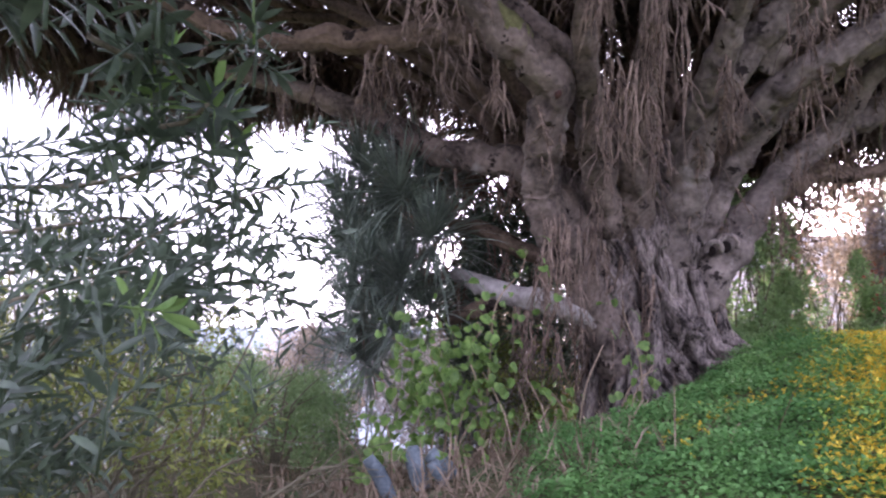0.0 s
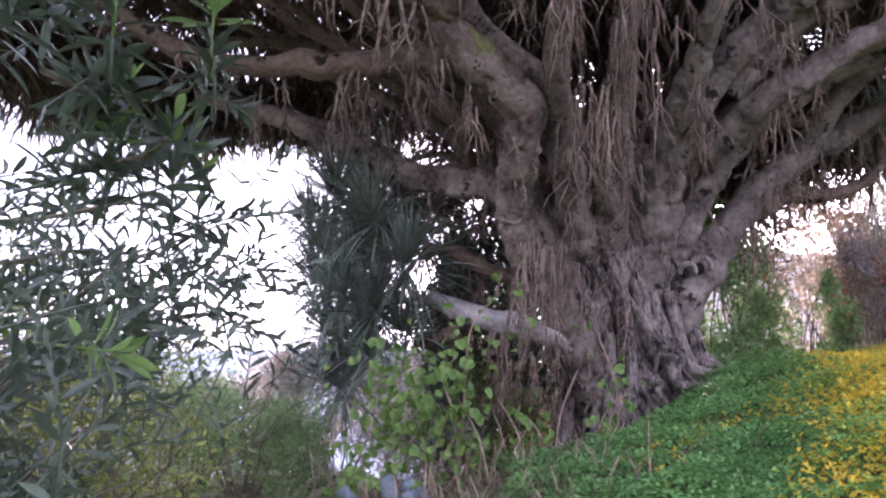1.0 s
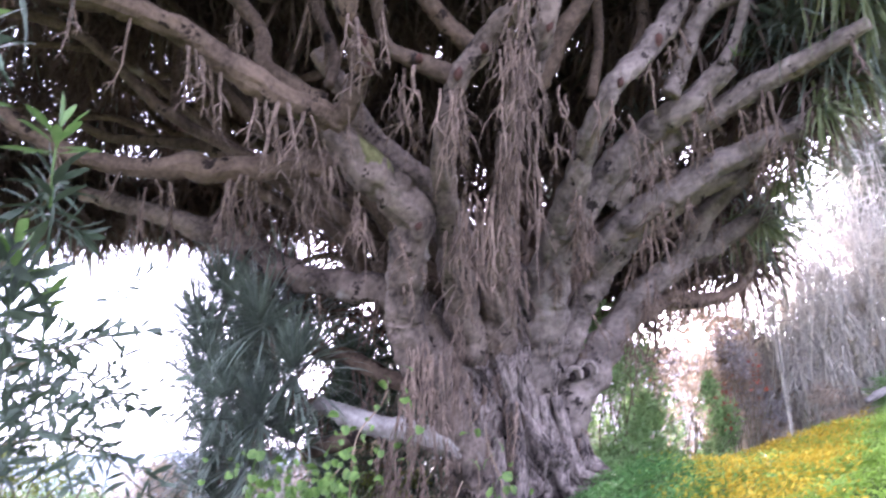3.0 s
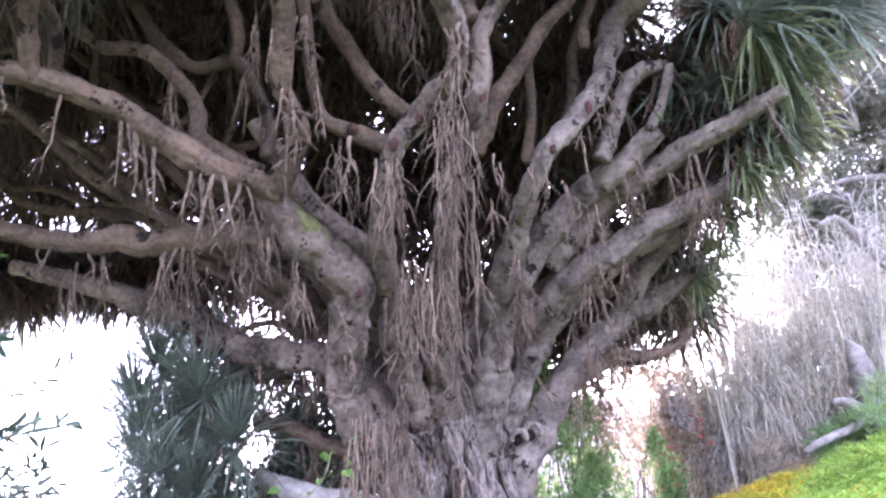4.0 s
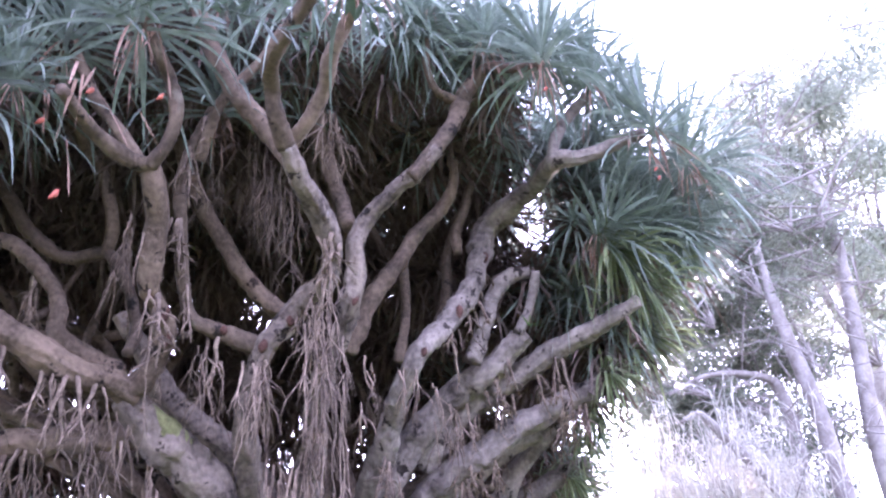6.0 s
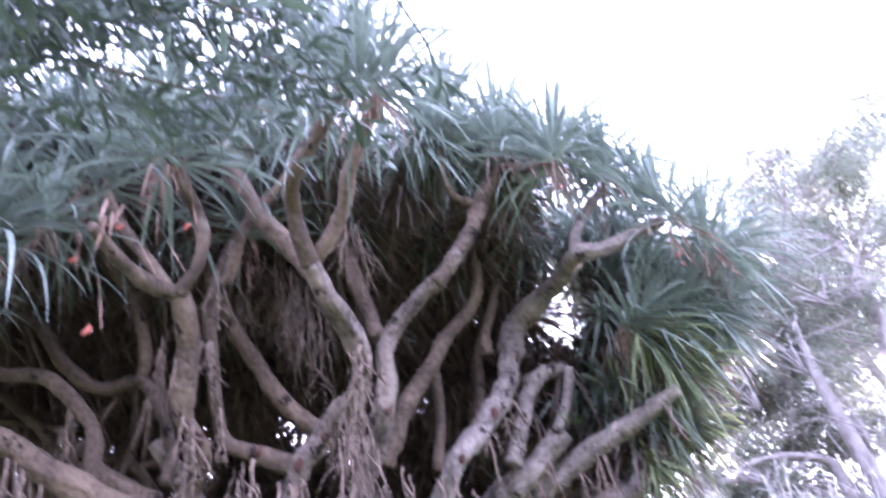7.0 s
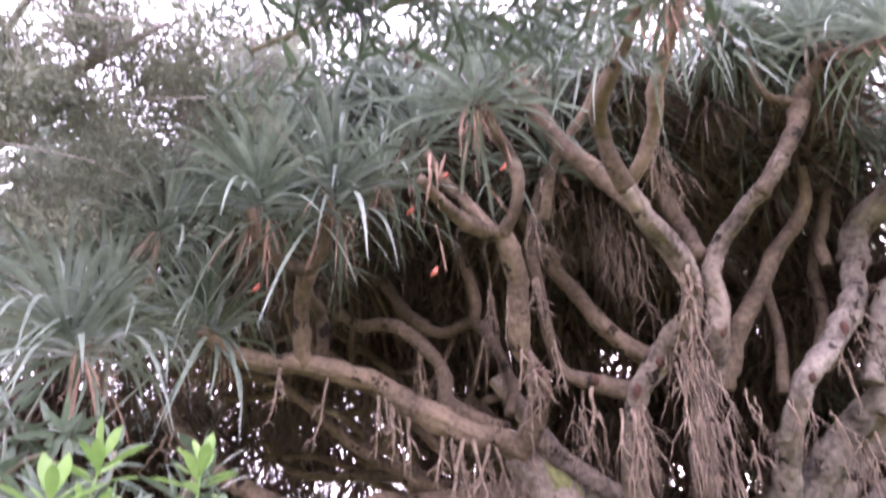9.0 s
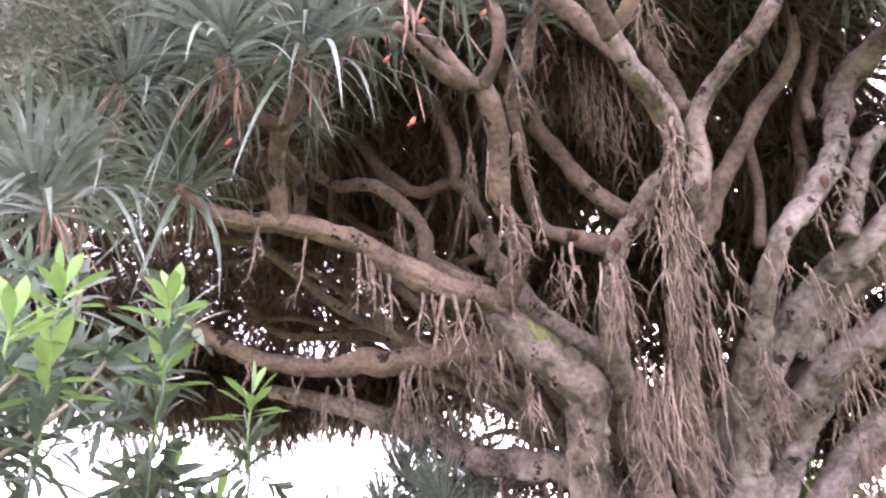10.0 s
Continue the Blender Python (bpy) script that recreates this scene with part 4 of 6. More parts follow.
def build_crown():
    """The closed mass of the crown: tufts packed over the umbrella and down its far rim."""
    rng = np.random.default_rng(77)
    forms = []
    for i in range(5):
        q = Shape()
        for k in range(46):
            el, a = radians(80 - 125 * (k / 45) ** 0.8), k * 2.39996
            way = np.array((math.cos(a) * math.cos(el), math.sin(a) * math.cos(el), math.sin(el)))
            blade(q, way * 0.05, way, rng.uniform(0.5, 0.72), rng.uniform(0.036, 0.05), rng.uniform(0.2, 0.6), rng, segs=2, fold=0.2)
        forms.append((np.array(q.v), q.f))
    s, old = Shape(), Shape()
    spots = []
    while len(spots) < 820:
        x, y = rng.uniform(-5, 5.8), rng.uniform(3.8, 12)
        if math.hypot((x - 0.4) / 5.1, (y - 7.3) / 4.6) > 1.03 or (y < 5.0 and x > 4.3):
            continue
        if x > 2.0 and 6.0 < y < 7.5 and rng.random() < 0.15:
            continue
        spots.append((x, y, under(x, y) + (rng.uniform(0.05, 0.75) if y > 5.3 else rng.uniform(0.2, 0.5))))
    for _ in range(90):
        x, y = rng.uniform(0.6, 4.2), rng.uniform(8.6, 10.8)
        spots.append((x, y, rng.uniform(5.2, 6.2)))
    for _ in range(330):
        x, y = rng.uniform(-2.6, 4.4), rng.uniform(5.3, 9.0)
        spots.append((x, y, max(under(x, y), 6.0) + rng.uniform(0.2, 1.25)))
    for _ in range(420):
        a = radians(rng.uniform(14, 200))
        k = rng.uniform(0.86, 1.04)
        low = 3.6 if math.cos(a) > 0.82 else 2.5 if math.cos(a) > 0.1 else 2.0 if math.cos(a) > -0.4 else 4.5
        spots.append((0.4 + 5.1 * k * math.cos(a), 7.3 + 4.6 * k * math.sin(a), low + (5.0 - low) * rng.random()))
    spots = [(x, y, max(z, (4.75 if x > -2.6 else 4.3) + 0.3 * rng.random()) if x < -0.9 and y > 7.6 else z) for x, y, z in spots]
    for _ in range(70):
        spots.append(tuple(np.array((4.35, 5.9, 5.2)) + rng.normal(size=3) * (0.3, 0.45, 0.45)))
    for _ in range(60):  # the right shoulder of the crown
        spots.append(tuple(np.array((4.75, 5.3, 5.85)) + rng.normal(size=3) * (0.3, 0.35, 0.3)))
    for _ in range(170):  # the thick roof over the front limbs
        spots.append((rng.uniform(-2.4, 3.2), rng.uniform(4.3, 5.9), rng.uniform(6.35, 7.3)))
    for _ in range(80):  # the near left shoulder of the crown
        spots.append((rng.uniform(-3.6, -0.9), rng.uniform(3.9, 5.2), rng.uniform(5.0, 6.2)))
    for at, way, wide in GAPS:
        spots = [p for p in spots if np.linalg.norm(np.cross(np.array(p) - at, way)) > wide]
    spots = [p for p in spots if not (p[0] > 4.7 and p[1] < 8.2 and p[2] < 4.6)]
    for x, y, z in spots:
        v, f = forms[int(rng.integers(5))]
        turn = np.array(Euler((rng.normal() * 0.3, rng.normal() * 0.3, rng.uniform(0, 6.28))).to_matrix())
        # low tufts take the brown copy: old leaves plus the shade beneath the crown
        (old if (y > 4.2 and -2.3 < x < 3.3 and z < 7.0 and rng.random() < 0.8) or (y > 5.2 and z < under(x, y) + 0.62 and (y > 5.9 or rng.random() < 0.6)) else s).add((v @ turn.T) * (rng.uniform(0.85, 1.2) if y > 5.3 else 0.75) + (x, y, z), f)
    tagged(tree_part("crown", s, LEAF, "dense umbrella of grey-green sword leaves"), kind="stuff")
    tagged(tree_part("thatch", old, SHADED_THATCH, "brown old leaves on the crown's underside, darkened for the shade there"), kind="stuff")


build_crown()

# ---- shrub whose boughs hang in front ----
def sprig_mesh(young, seed):
    rng = np.random.default_rng(seed)
    s = Shape()
    n = 13 if young else 15
    for k in range(n):
        q = k / n
        a, el = k * 2.4 + rng.normal() * 0.2, radians(-15 + 80 * q) + rng.normal() * 0.2
        if young:
            el = radians(-8 + 78 * q) + rng.normal() * 0.15
        way = (math.cos(a) * math.cos(el), math.sin(a) * math.cos(el), math.sin(el))
        lance(s, (0, 0, (-0.05 + 0.06 * q) if young else (-0.10 + 0.11 * q)), way, rng.uniform(0.085, 0.125) * (0.9 if young else 1), rng.uniform(0.018, 0.026) * (1.15 if young else 1), rng, 0.05 if young else 0.2, side=(0, 0, 1) if abs(el) < 1.2 else None, broad=1.5 if young else 0.85, segs=6 if young else 4)
    tube(s, [(0, 0, -0.16, 0.004), (0.005, 0, -0.08, 0.0035), (0, 0, 0.01, 0.002)], 5, 0)
    return s.mesh("leafy_twig", YOUNG if young else SHRUB)


def spray_mesh(seed):
    """A drooping twig with narrow leaves set alternately along it."""
    rng = np.random.default_rng(seed)
    s = Shape()
    bend = rng.normal(size=2) * 0.05
    at = lambda q: np.array((bend[0] * q * q, bend[1] * q * q, -0.17 + 0.33 * q))
    n = 17
    for k in range(n):
        q = 0.06 + 0.94 * k / (n - 1)
        a, ang = k * 2.2 + rng.normal() * 0.35, radians(68 - 42 * q) + rng.normal() * 0.15
        way = (math.cos(a) * math.sin(ang), math.sin(a) * math.sin(ang), math.cos(ang))
        lance(s, at(q), way, rng.uniform(0.075, 0.125) * (1 - 0.25 * q), rng.uniform(0.013, 0.021), rng, rng.uniform(0.05, 0.4), broad=1.0, segs=5)
    tube(s, [(*at(0), 0.0035), (*at(0.5), 0.003), (*at(1), 0.0015)], 5, 0)
    return s.mesh("leafy_twig", SHRUB)


SPRAYS = [spray_mesh(140 + i) for i in range(9)]
SPRIGS = [sprig_mesh(False, 40 + i) for i in range(6)]
TIPS = [sprig_mesh(True, 60 + i) for i in range(3)]


def shrub(name, label, foot, boughs, each, jitter, seed, young=0.06, size=1.0, whorls=False):
    rng = np.random.default_rng(seed)
    top = thing(name, label, "shrub", foot)
    inv = Matrix.Translation(-Vector(foot))
    for pts in boughs:
        s = Shape()
        n = len(pts)
        path = [(*p, 0.0075 - 0.005 * i / n) for i, p in enumerate(pts)]
        tube(s, path, 6, 0.08, 0.2, 9)
        part("bough", s, TWIG, top, at=inv)
        c = spline(path, 0.03)
        for k in range(each):
            p = c[int(len(c) * (0.06 + 0.94 * (k + rng.random()) / each)) if k < each - 1 else -1]
            off = rng.normal(size=3) * jitter * (k < each - 1)
            along = c[-1, :3] - c[0, :3]
            along = along / np.linalg.norm(along) + rng.normal(size=3) * 0.6 + np.array((0, 0, 0.35))
            turn = Vector(along).to_track_quat("Z", "Y").to_euler()
            turn.rotate_axis("Z", rng.uniform(0, 6.28))
            is_tip = rng.random() < young
            me = TIPS[int(rng.integers(3))] if is_tip else SPRIGS[int(rng.integers(6))] if whorls else SPRAYS[int(rng.integers(9))]
            part("leafy_twig", me, None, top, "bright green young leaf tips" if is_tip else "", at=inv @ Matrix.LocRotScale(Vector(p[:3] + off), turn, (size * rng.uniform(0.8, 1.2),) * 3))
    return top


LEFT_BOUGHS = (
    ((-1.02, 1.72, 1.26), (-0.92, 1.79, 1.40), (-0.82, 1.73, 1.47)),
    ((-1.36, 2.23, 1.28), (-1.10, 2.26, 1.50), (-0.90, 2.33, 1.72), (-0.67, 2.39, 1.85), (-0.52, 2.52, 1.93)),
    ((-1.37, 2.19, 1.86), (-1.04, 2.25, 1.88), (-0.82, 2.33, 1.94), (-0.67, 2.59, 1.90)),
    ((-1.67, 2.74, 1.35), (-1.28, 2.84, 1.51), (-1.01, 2.94, 1.60), (-0.72, 3.02, 1.64), (-0.50, 3.17, 1.45)),
    ((-1.74, 2.82, 1.63), (-1.24, 2.95, 1.74), (-0.89, 3.07, 1.82), (-0.66, 3.22, 1.89)),
    ((-1.53, 2.47, 1.75), (-1.24, 2.51, 1.79), (-1.02, 2.60, 1.83), (-0.90, 2.76, 1.69)),
    ((-1.27, 2.06, 1.50), (-1.11, 2.14, 1.56), (-0.90, 2.23, 1.63), (-0.77, 2.39, 1.51)),
    ((-1.70, 2.90, 0.70), (-1.40, 2.95, 1.05), (-1.15, 3.05, 1.25), (-0.95, 3.15, 1.30)),
)
MID_BOUGHS = (
    ((-0.79, 1.68, 2.11), (-0.68, 1.74, 2.07), (-0.51, 1.79, 2.10), (-0.44, 1.73, 2.16)),
    ((-0.75, 1.81, 1.93), (-0.63, 1.85, 1.96), (-0.57, 1.85, 2.01)),
    ((-0.94, 1.44, 2.16), (-0.84, 1.47, 2.30), (-0.74, 1.43, 2.38), (-0.73, 1.41, 2.45)),
    ((-0.89, 1.59, 2.19), (-0.75, 1.64, 2.29), (-0.66, 1.64, 2.40), (-0.62, 1.62, 2.50)),
    ((-1.11, 1.60, 2.47), (-1.02, 1.63, 2.54), (-0.89, 1.55, 2.33)),
    ((-0.88, 1.39, 2.04), (-0.73, 1.44, 2.19), (-0.67, 1.45, 2.28)),
)
TOP_BOUGHS = (
    ((-0.38, 0.87, 3.33), (-0.09, 0.87, 3.42), (0.26, 0.90, 3.44), (0.57, 1.03, 3.43)),
    ((-0.27, 0.57, 3.20), (-0.04, 0.63, 3.23), (0.26, 0.64, 3.26), (0.53, 0.57, 3.28)),
    ((-0.44, 1.11, 3.37), (-0.13, 1.10, 3.49), (0.17, 1.14, 3.50), (0.48, 1.17, 3.46)),
    ((-0.22, 0.64, 3.42), (0.04, 0.79, 3.38), (0.25, 0.79, 3.40), (0.48, 0.83, 3.35)),
    ((-0.50, 1.02, 3.69), (-0.10, 1.18, 3.70), (0.39, 1.21, 3.70)),
    ((-0.12, 0.78, 3.72), (0.17, 0.86, 3.71), (0.43, 0.79, 3.75), (0.58, 0.81, 3.72)),
)
foot = (-1.9, 2.3, land(-1.9, 2.3))
shrub("shrub", "tall shrub with grey-green lance-shaped leaves hanging over bank", foot, LEFT_BOUGHS, 20, 0.13, 81, 0.02, 1.0)
foot = (-1.7, 1.4, land(-1.7, 1.4))
mid = shrub("shrub", "shrub with dark lance-shaped leaves and bright young tips", foot, MID_BOUGHS, 6, 0.045, 82, 0.0, whorls=True)
for k, p in enumerate(((-0.69, 1.80, 2.05), (-0.57, 1.90, 2.05), (-0.64, 1.20, 2.35), (-0.51, 1.37, 2.39), (-0.61, 1.15, 2.19), (-0.66, 1.10, 2.25), (-0.41, 1.62, 2.25), (-0.55, 1.45, 2.27), (-0.61, 2.27, 2.03), (-0.69, 1.88, 2.14))):
    low = Matrix.Translation(-Vector(foot)) @ Matrix.Translation((p[0], p[1], p[2] - 0.02))
    part("young_tip", TIPS[k % 3], None, mid, "bright green young leaf tips", at=low @ Matrix.Rotation(k * 1.7, 4, "Z"))
    part("leafy_twig", SPRIGS[k % 6], None, mid, at=low @ Matrix.Translation((0, 0, -0.09)) @ Matrix.Rotation(k * 2.1, 4, "Z"))
foot = (-1.5, 0.6, land(-1.5, 0.6))
shrub("shrub", "overhanging shrub bough with grey-green lance-shaped leaves", foot, TOP_BOUGHS, 40, 0.11, 83, 0.0, 0.8)


# ---- bushes, reeds and trees around ----
def leaf_cloud(shape, centre, spread, count, length, width, rng, lift=0.2):
    d = rng.normal(size=(count, 3))
    d /= np.linalg.norm(d, axis=1)[:, None]
    p = np.array(centre) + d * np.array(spread) * rng.random((count, 1)) ** 0.45
    w = rng.normal(size=(count, 3)) * 0.7 + d * 0.6 + np.array((0, 0, lift))
    w /= np.linalg.norm(w, axis=1)[:, None]
    flat = np.cross(w, rng.normal(size=(count, 3)))
    flat /= np.linalg.norm(flat, axis=1)[:, None] + 1e-9
    ln, wd = length * rng.uniform(0.6, 1.3, (count, 1)), width * rng.uniform(0.7, 1.2, (count, 1))
    shape.quads(np.stack([p, p + w * ln * 0.5 - flat * wd * 0.5, p + w * ln, p + w * ln * 0.5 + flat * wd * 0.5], 1))


def bush(name, label, x, y, width, height, leaves, length, leaf_w, mat, seed, deep=None, stems=13, base=0.0):
    rng = np.random.default_rng(seed)
    z = land(x, y)
    top = thing(name, label, "bush", (x, y, z))
    st, cr = Shape(), Shape()
    deep = deep or width
    for k in range(stems):
        a, r = rng.uniform(0, 6.28), rng.uniform(0.2, 1)
        ex, ey, ez = math.cos(a) * r * width * 0.45, math.sin(a) * r * deep * 0.45, height * rng.uniform(0.6, 0.98)
        tube(st, [(ex * 0.1, ey * 0.1, -0.1, 0.014), (ex * 0.5 + rng.normal() * 0.1, ey * 0.5, ez * 0.35, 0.010), (ex * 0.7 + rng.normal() * 0.12, ey * 0.8, ez * 0.7, 0.007), (ex + rng.normal() * 0.1, ey, ez, 0.003)], 5, 0.2, 0.2, 6)
    clumps = max(8, leaves // 220)
    for k in range(clumps):
        a, r = rng.uniform(0, 6.28), rng.random() ** 0.5
        c = (math.cos(a) * r * width * 0.45, math.sin(a) * r * deep * 0.45, height * (base + (0.95 - base) * rng.random() ** 0.65 * (1 - 0.3 * r * r)))
        tight = rng.uniform(0.5, 1.0)
        leaf_cloud(cr, c, (width * 0.19 * tight, deep * 0.19 * tight, height * 0.16 * tight), leaves // clumps, length, leaf_w, rng)
    tagged(part("stem_mass", st, TWIG, top), kind="stuff")
    tagged(part("crown", cr, mat, top), kind="stuff")
    return top


bush("bush", "loose bush with fine yellow-green leaves", -2.7, 5.2, 2.4, 2.25, 8500, 0.062, 0.018, BUSH, 1, stems=26)
bush("bush", "loose bush with fine yellow-green leaves", -1.75, 4.5, 1.9, 1.5, 6500, 0.058, 0.017, BUSH, 2, stems=26)
bush("bush", "low fresh green bush beside the litter", -1.35, 6.4, 1.5, 1.0, 6000, 0.07, 0.014, BUSH_GREEN, 3)
bush("bush", "dark lance-leaved bush by the shrub", -2.1, 3.1, 1.5, 1.2, 4200, 0.10, 0.022, SHRUB, 4)
bush("bush", "tall loose bush with yellow-green leaves", -4.4, 6.6, 2.8, 2.3, 14000, 0.065, 0.018, BUSH, 5)
bush("bush", "reddish dry bush in the distance", -2.3, 10.5, 1.7, 1.7, 7000, 0.06, 0.02, BUSH_RUST, 6)
bush("bush", "reddish dry bush at the edge of the slope", -1.32, 8.8, 1.0, 1.75, 3500, 0.06, 0.024, BUSH_RUST, 42, deep=0.7, stems=6)
bush("bush", "mauve grey dry brush beneath the crown", -0.9, 9.4, 2.2, 1.7, 9000, 0.06, 0.018, BUSH_MAUVE, 7)
bush("bush", "mauve grey dry brush beneath the crown", 0.5, 8.9, 1.8, 1.1, 9000, 0.05, 0.012, BUSH_MAUVE, 8)
bush("bush", "rusty autumn bush behind the trunk", 1.1, 9.8, 2.4, 1.9, 12000, 0.06, 0.02, BUSH_RUST, 9)
bush("bush", "upright fresh green bush behind the trunk", 3.6, 8.8, 1.3, 2.6, 5200, 0.085, 0.032, BUSH_GREEN, 10, deep=0.8)
bush("bush", "loose fresh green bush behind the trunk", 4.05, 9.3, 1.1, 2.4, 4500, 0.085, 0.032, BUSH_GREEN, 14, deep=0.7)
bush("bush", "rusty orange bush on the bank", 4.75, 9.4, 1.6, 3.3, 6500, 0.075, 0.034, BUSH_RUST, 11, deep=0.8, stems=6)
bush("bush", "loose rusty bush standing in open light", 5.36, 9.35, 1.2, 2.9, 5000, 0.08, 0.034, BUSH_RUST, 40, deep=0.7, stems=5)
bush("bush", "loose fresh green bush behind the trunk", 4.66, 9.0, 0.8, 1.8, 2000, 0.085, 0.032, BUSH_GREEN, 41, deep=0.7, stems=5)
bush("bush", "grey twiggy bush on the bank", 5.6, 9.2, 1.5, 2.6, 2600, 0.08, 0.026, BUSH_MAUVE, 12, deep=0.8, stems=6)
bush("bush", "bluish green bush below the reeds", 6.0, 10.0, 1.3, 3.5, 5000, 0.10, 0.036, TREE_LEAF, 18)
bush("bush", "grey twiggy bush on the bank", 7.0, 9.3, 2.0, 1.8, 2600, 0.08, 0.026, BUSH_MAUVE, 19, deep=1.0, base=-0.08)
bush("bush", "pale feathery brush among the reeds", 7.3, 9.2, 2.2, 3.3, 4200, 0.38, 0.017, REED, 23, deep=0.9, stems=4)
bush("bush", "pale feathery brush among the reeds", 8.8, 9.2, 2.2, 3.3, 5500, 0.38, 0.017, REED, 24, deep=0.9, stems=4)
bush("bush", "mauve brush on the slope beyond", -3.4, 9.2, 2.6, 1.5, 12000, 0.06, 0.02, BUSH_MAUVE, 20)
bush("bush", "green brush at the edge of the slope", -2.2, 8.0, 2.2, 1.3, 12000, 0.065, 0.02, BUSH_GREEN, 21)
bush("bush", "mauve brush behind the low limbs", 0.2, 10.6, 3.0, 1.7, 14000, 0.06, 0.02, BUSH_MAUVE, 22)
bush("bush", "sparse yellow-leaved bush behind the low limbs", 1.0, 8.5, 1.3, 1.2, 5000, 0.05, 0.02, BUSH, 25)
bush("bush", "green brush behind the trunk", 2.7, 9.8, 2.0, 1.6, 12000, 0.07, 0.022, BUSH_GREEN, 26)
# added bush that blocks the white sky behind the low limbs
bush("bush", "grey-green bush added to fill the dark gap behind the low limbs", 0.8, 9.0, 1.5, 3.0, 17000, 0.11, 0.026, SHRUB, 27, deep=0.9)
# three far thickets added to stop bare sky showing through the bushes
bush("bush", "pale thicket added far beyond the bank to close sky gaps", 8.0, 21.0, 7.0, 6.4, 9000, 0.26, 0.11, TREE_LEAF, 35, deep=2.0)
bush("bush", "mauve thicket added far beyond the bank to close sky gaps", 13.5, 21.0, 7.0, 7.0, 9000, 0.26, 0.11, BUSH_MAUVE, 36, deep=2.0)
bush("bush", "pale thicket added far beyond the bank to close sky gaps", 2.5, 21.0, 6.0, 5.6, 7000, 0.26, 0.11, TREE_LEAF, 37, deep=2.0)
bush("bush", "sparse crimson-leaved bush on the bank", 5.15, 8.9, 0.9, 1.9, 220, 0.06, 0.034, RED, 38, deep=0.5)
bush("bush", "low weeds at the crest of the bank", 3.3, 8.5, 1.6, 0.6, 5000, 0.06, 0.02, BUSH_GREEN, 28, deep=0.8, base=-0.1)
bush("bush", "low weeds at the crest of the bank", 4.6, 8.6, 1.8, 0.9, 5000, 0.06, 0.02, BUSH_GREEN, 29, deep=0.8, base=-0.1)
bush("bush", "low rusty weeds at the crest of the bank", 6.0, 8.6, 1.8, 1.1, 5000, 0.06, 0.02, BUSH_RUST, 30, deep=0.8, base=-0.1)
bush("bush", "airy grey brush beyond the crest", 4.4, 11.4, 2.6, 2.9, 2600, 0.09, 0.032, BUSH_MAUVE, 31, deep=1.0, stems=5)
bush("bush", "airy rusty brush beyond the crest", 6.2, 11.6, 2.4, 3.2, 2600, 0.09, 0.032, BUSH_RUST, 32, deep=1.0, stems=5)
bush("bush", "fresh green weeds before the reeds", 6.9, 7.7, 1.6, 1.1, 4500, 0.16, 0.016, BUSH_GREEN, 33, deep=0.8, base=-0.1)
bush("bush", "grey-green brush on the slope beyond", -5.0, 13.5, 4.5, 2.0, 9000, 0.10, 0.03, TREE_LEAF, 15)
bush("bush", "mauve brush on the slope beyond", 0.6, 13.5, 4.5, 2.2, 9000, 0.10, 0.03, BUSH_MAUVE, 16)
bush("bush", "grey-green brush on the slope beyond", 4.0, 14.0, 3.5, 2.4, 8000, 0.10, 0.03, TREE_LEAF, 17)


def reed_clump(x, y, width, height, canes, seed):
    rng = np.random.default_rng(seed)
    top = thing("reed_clump", "tall clump of pale dry canes with feathery leaves", "reeds", (x, y, land(x, y)), "reeds on the bank")
    st, lv = Shape(), Shape()
    for _ in range(canes):
        bx, by = rng.normal() * width * 0.3, rng.normal() * width * 0.14
        h, lx, ly = height * rng.uniform(0.45, 1.05), rng.normal() * 0.42, rng.normal() * 0.3
        path = [(bx, by, -0.1, 0.012), (bx + lx * 0.25, by + ly * 0.3, h * 0.5, 0.010), (bx + lx, by + ly, h, 0.004)]
        tube(st, path, 5, 0.4)
        c = spline(path, 0.16)
        for i, p in enumerate(c[len(c) // 4:]):
            a = rng.uniform(0, 6.28)
            el = rng.uniform(0.3, 1.2)
            way = np.array((math.cos(a) * math.cos(el), math.sin(a) * math.cos(el), math.sin(el)))
            blade(lv, p[:3], way, rng.uniform(0.35, 0.85), rng.uniform(0.012, 0.026), rng.uniform(0.3, 1.3), rng, segs=4, twist=rng.normal())
        for _ in range(7):
            w = rng.normal(size=3) * 0.10 + np.array((0, 0, 0.14))
            blade(lv, c[-1, :3], w / np.linalg.norm(w), rng.uniform(0.2, 0.4), 0.012, rng.uniform(0.4, 1.2), rng, segs=3)
    tagged(part("cane_mass", st, REED, top), kind="stuff")
    tagged(part("leaf_mass", lv, REED, top), kind="stuff")


reed_clump(6.7, 8.9, 1.8, 3.5, 85, 21)
reed_clump(7.8, 8.6, 1.8, 3.5, 70, 22)
reed_clump(6.5, 9.3, 1.2, 3.1, 50, 23)
reed_clump(6.29, 9.3, 1.5, 3.4, 70, 25)
reed_clump(6.39, 10.2, 1.6, 3.2, 50, 26)
reed_clump(8.8, 8.9, 1.8, 3.3, 80, 24)
reed_clump(6.05, 9.9, 1.5, 4.0, 75, 27)
reed_clump(7.1, 9.7, 1.6, 4.3, 75, 28)


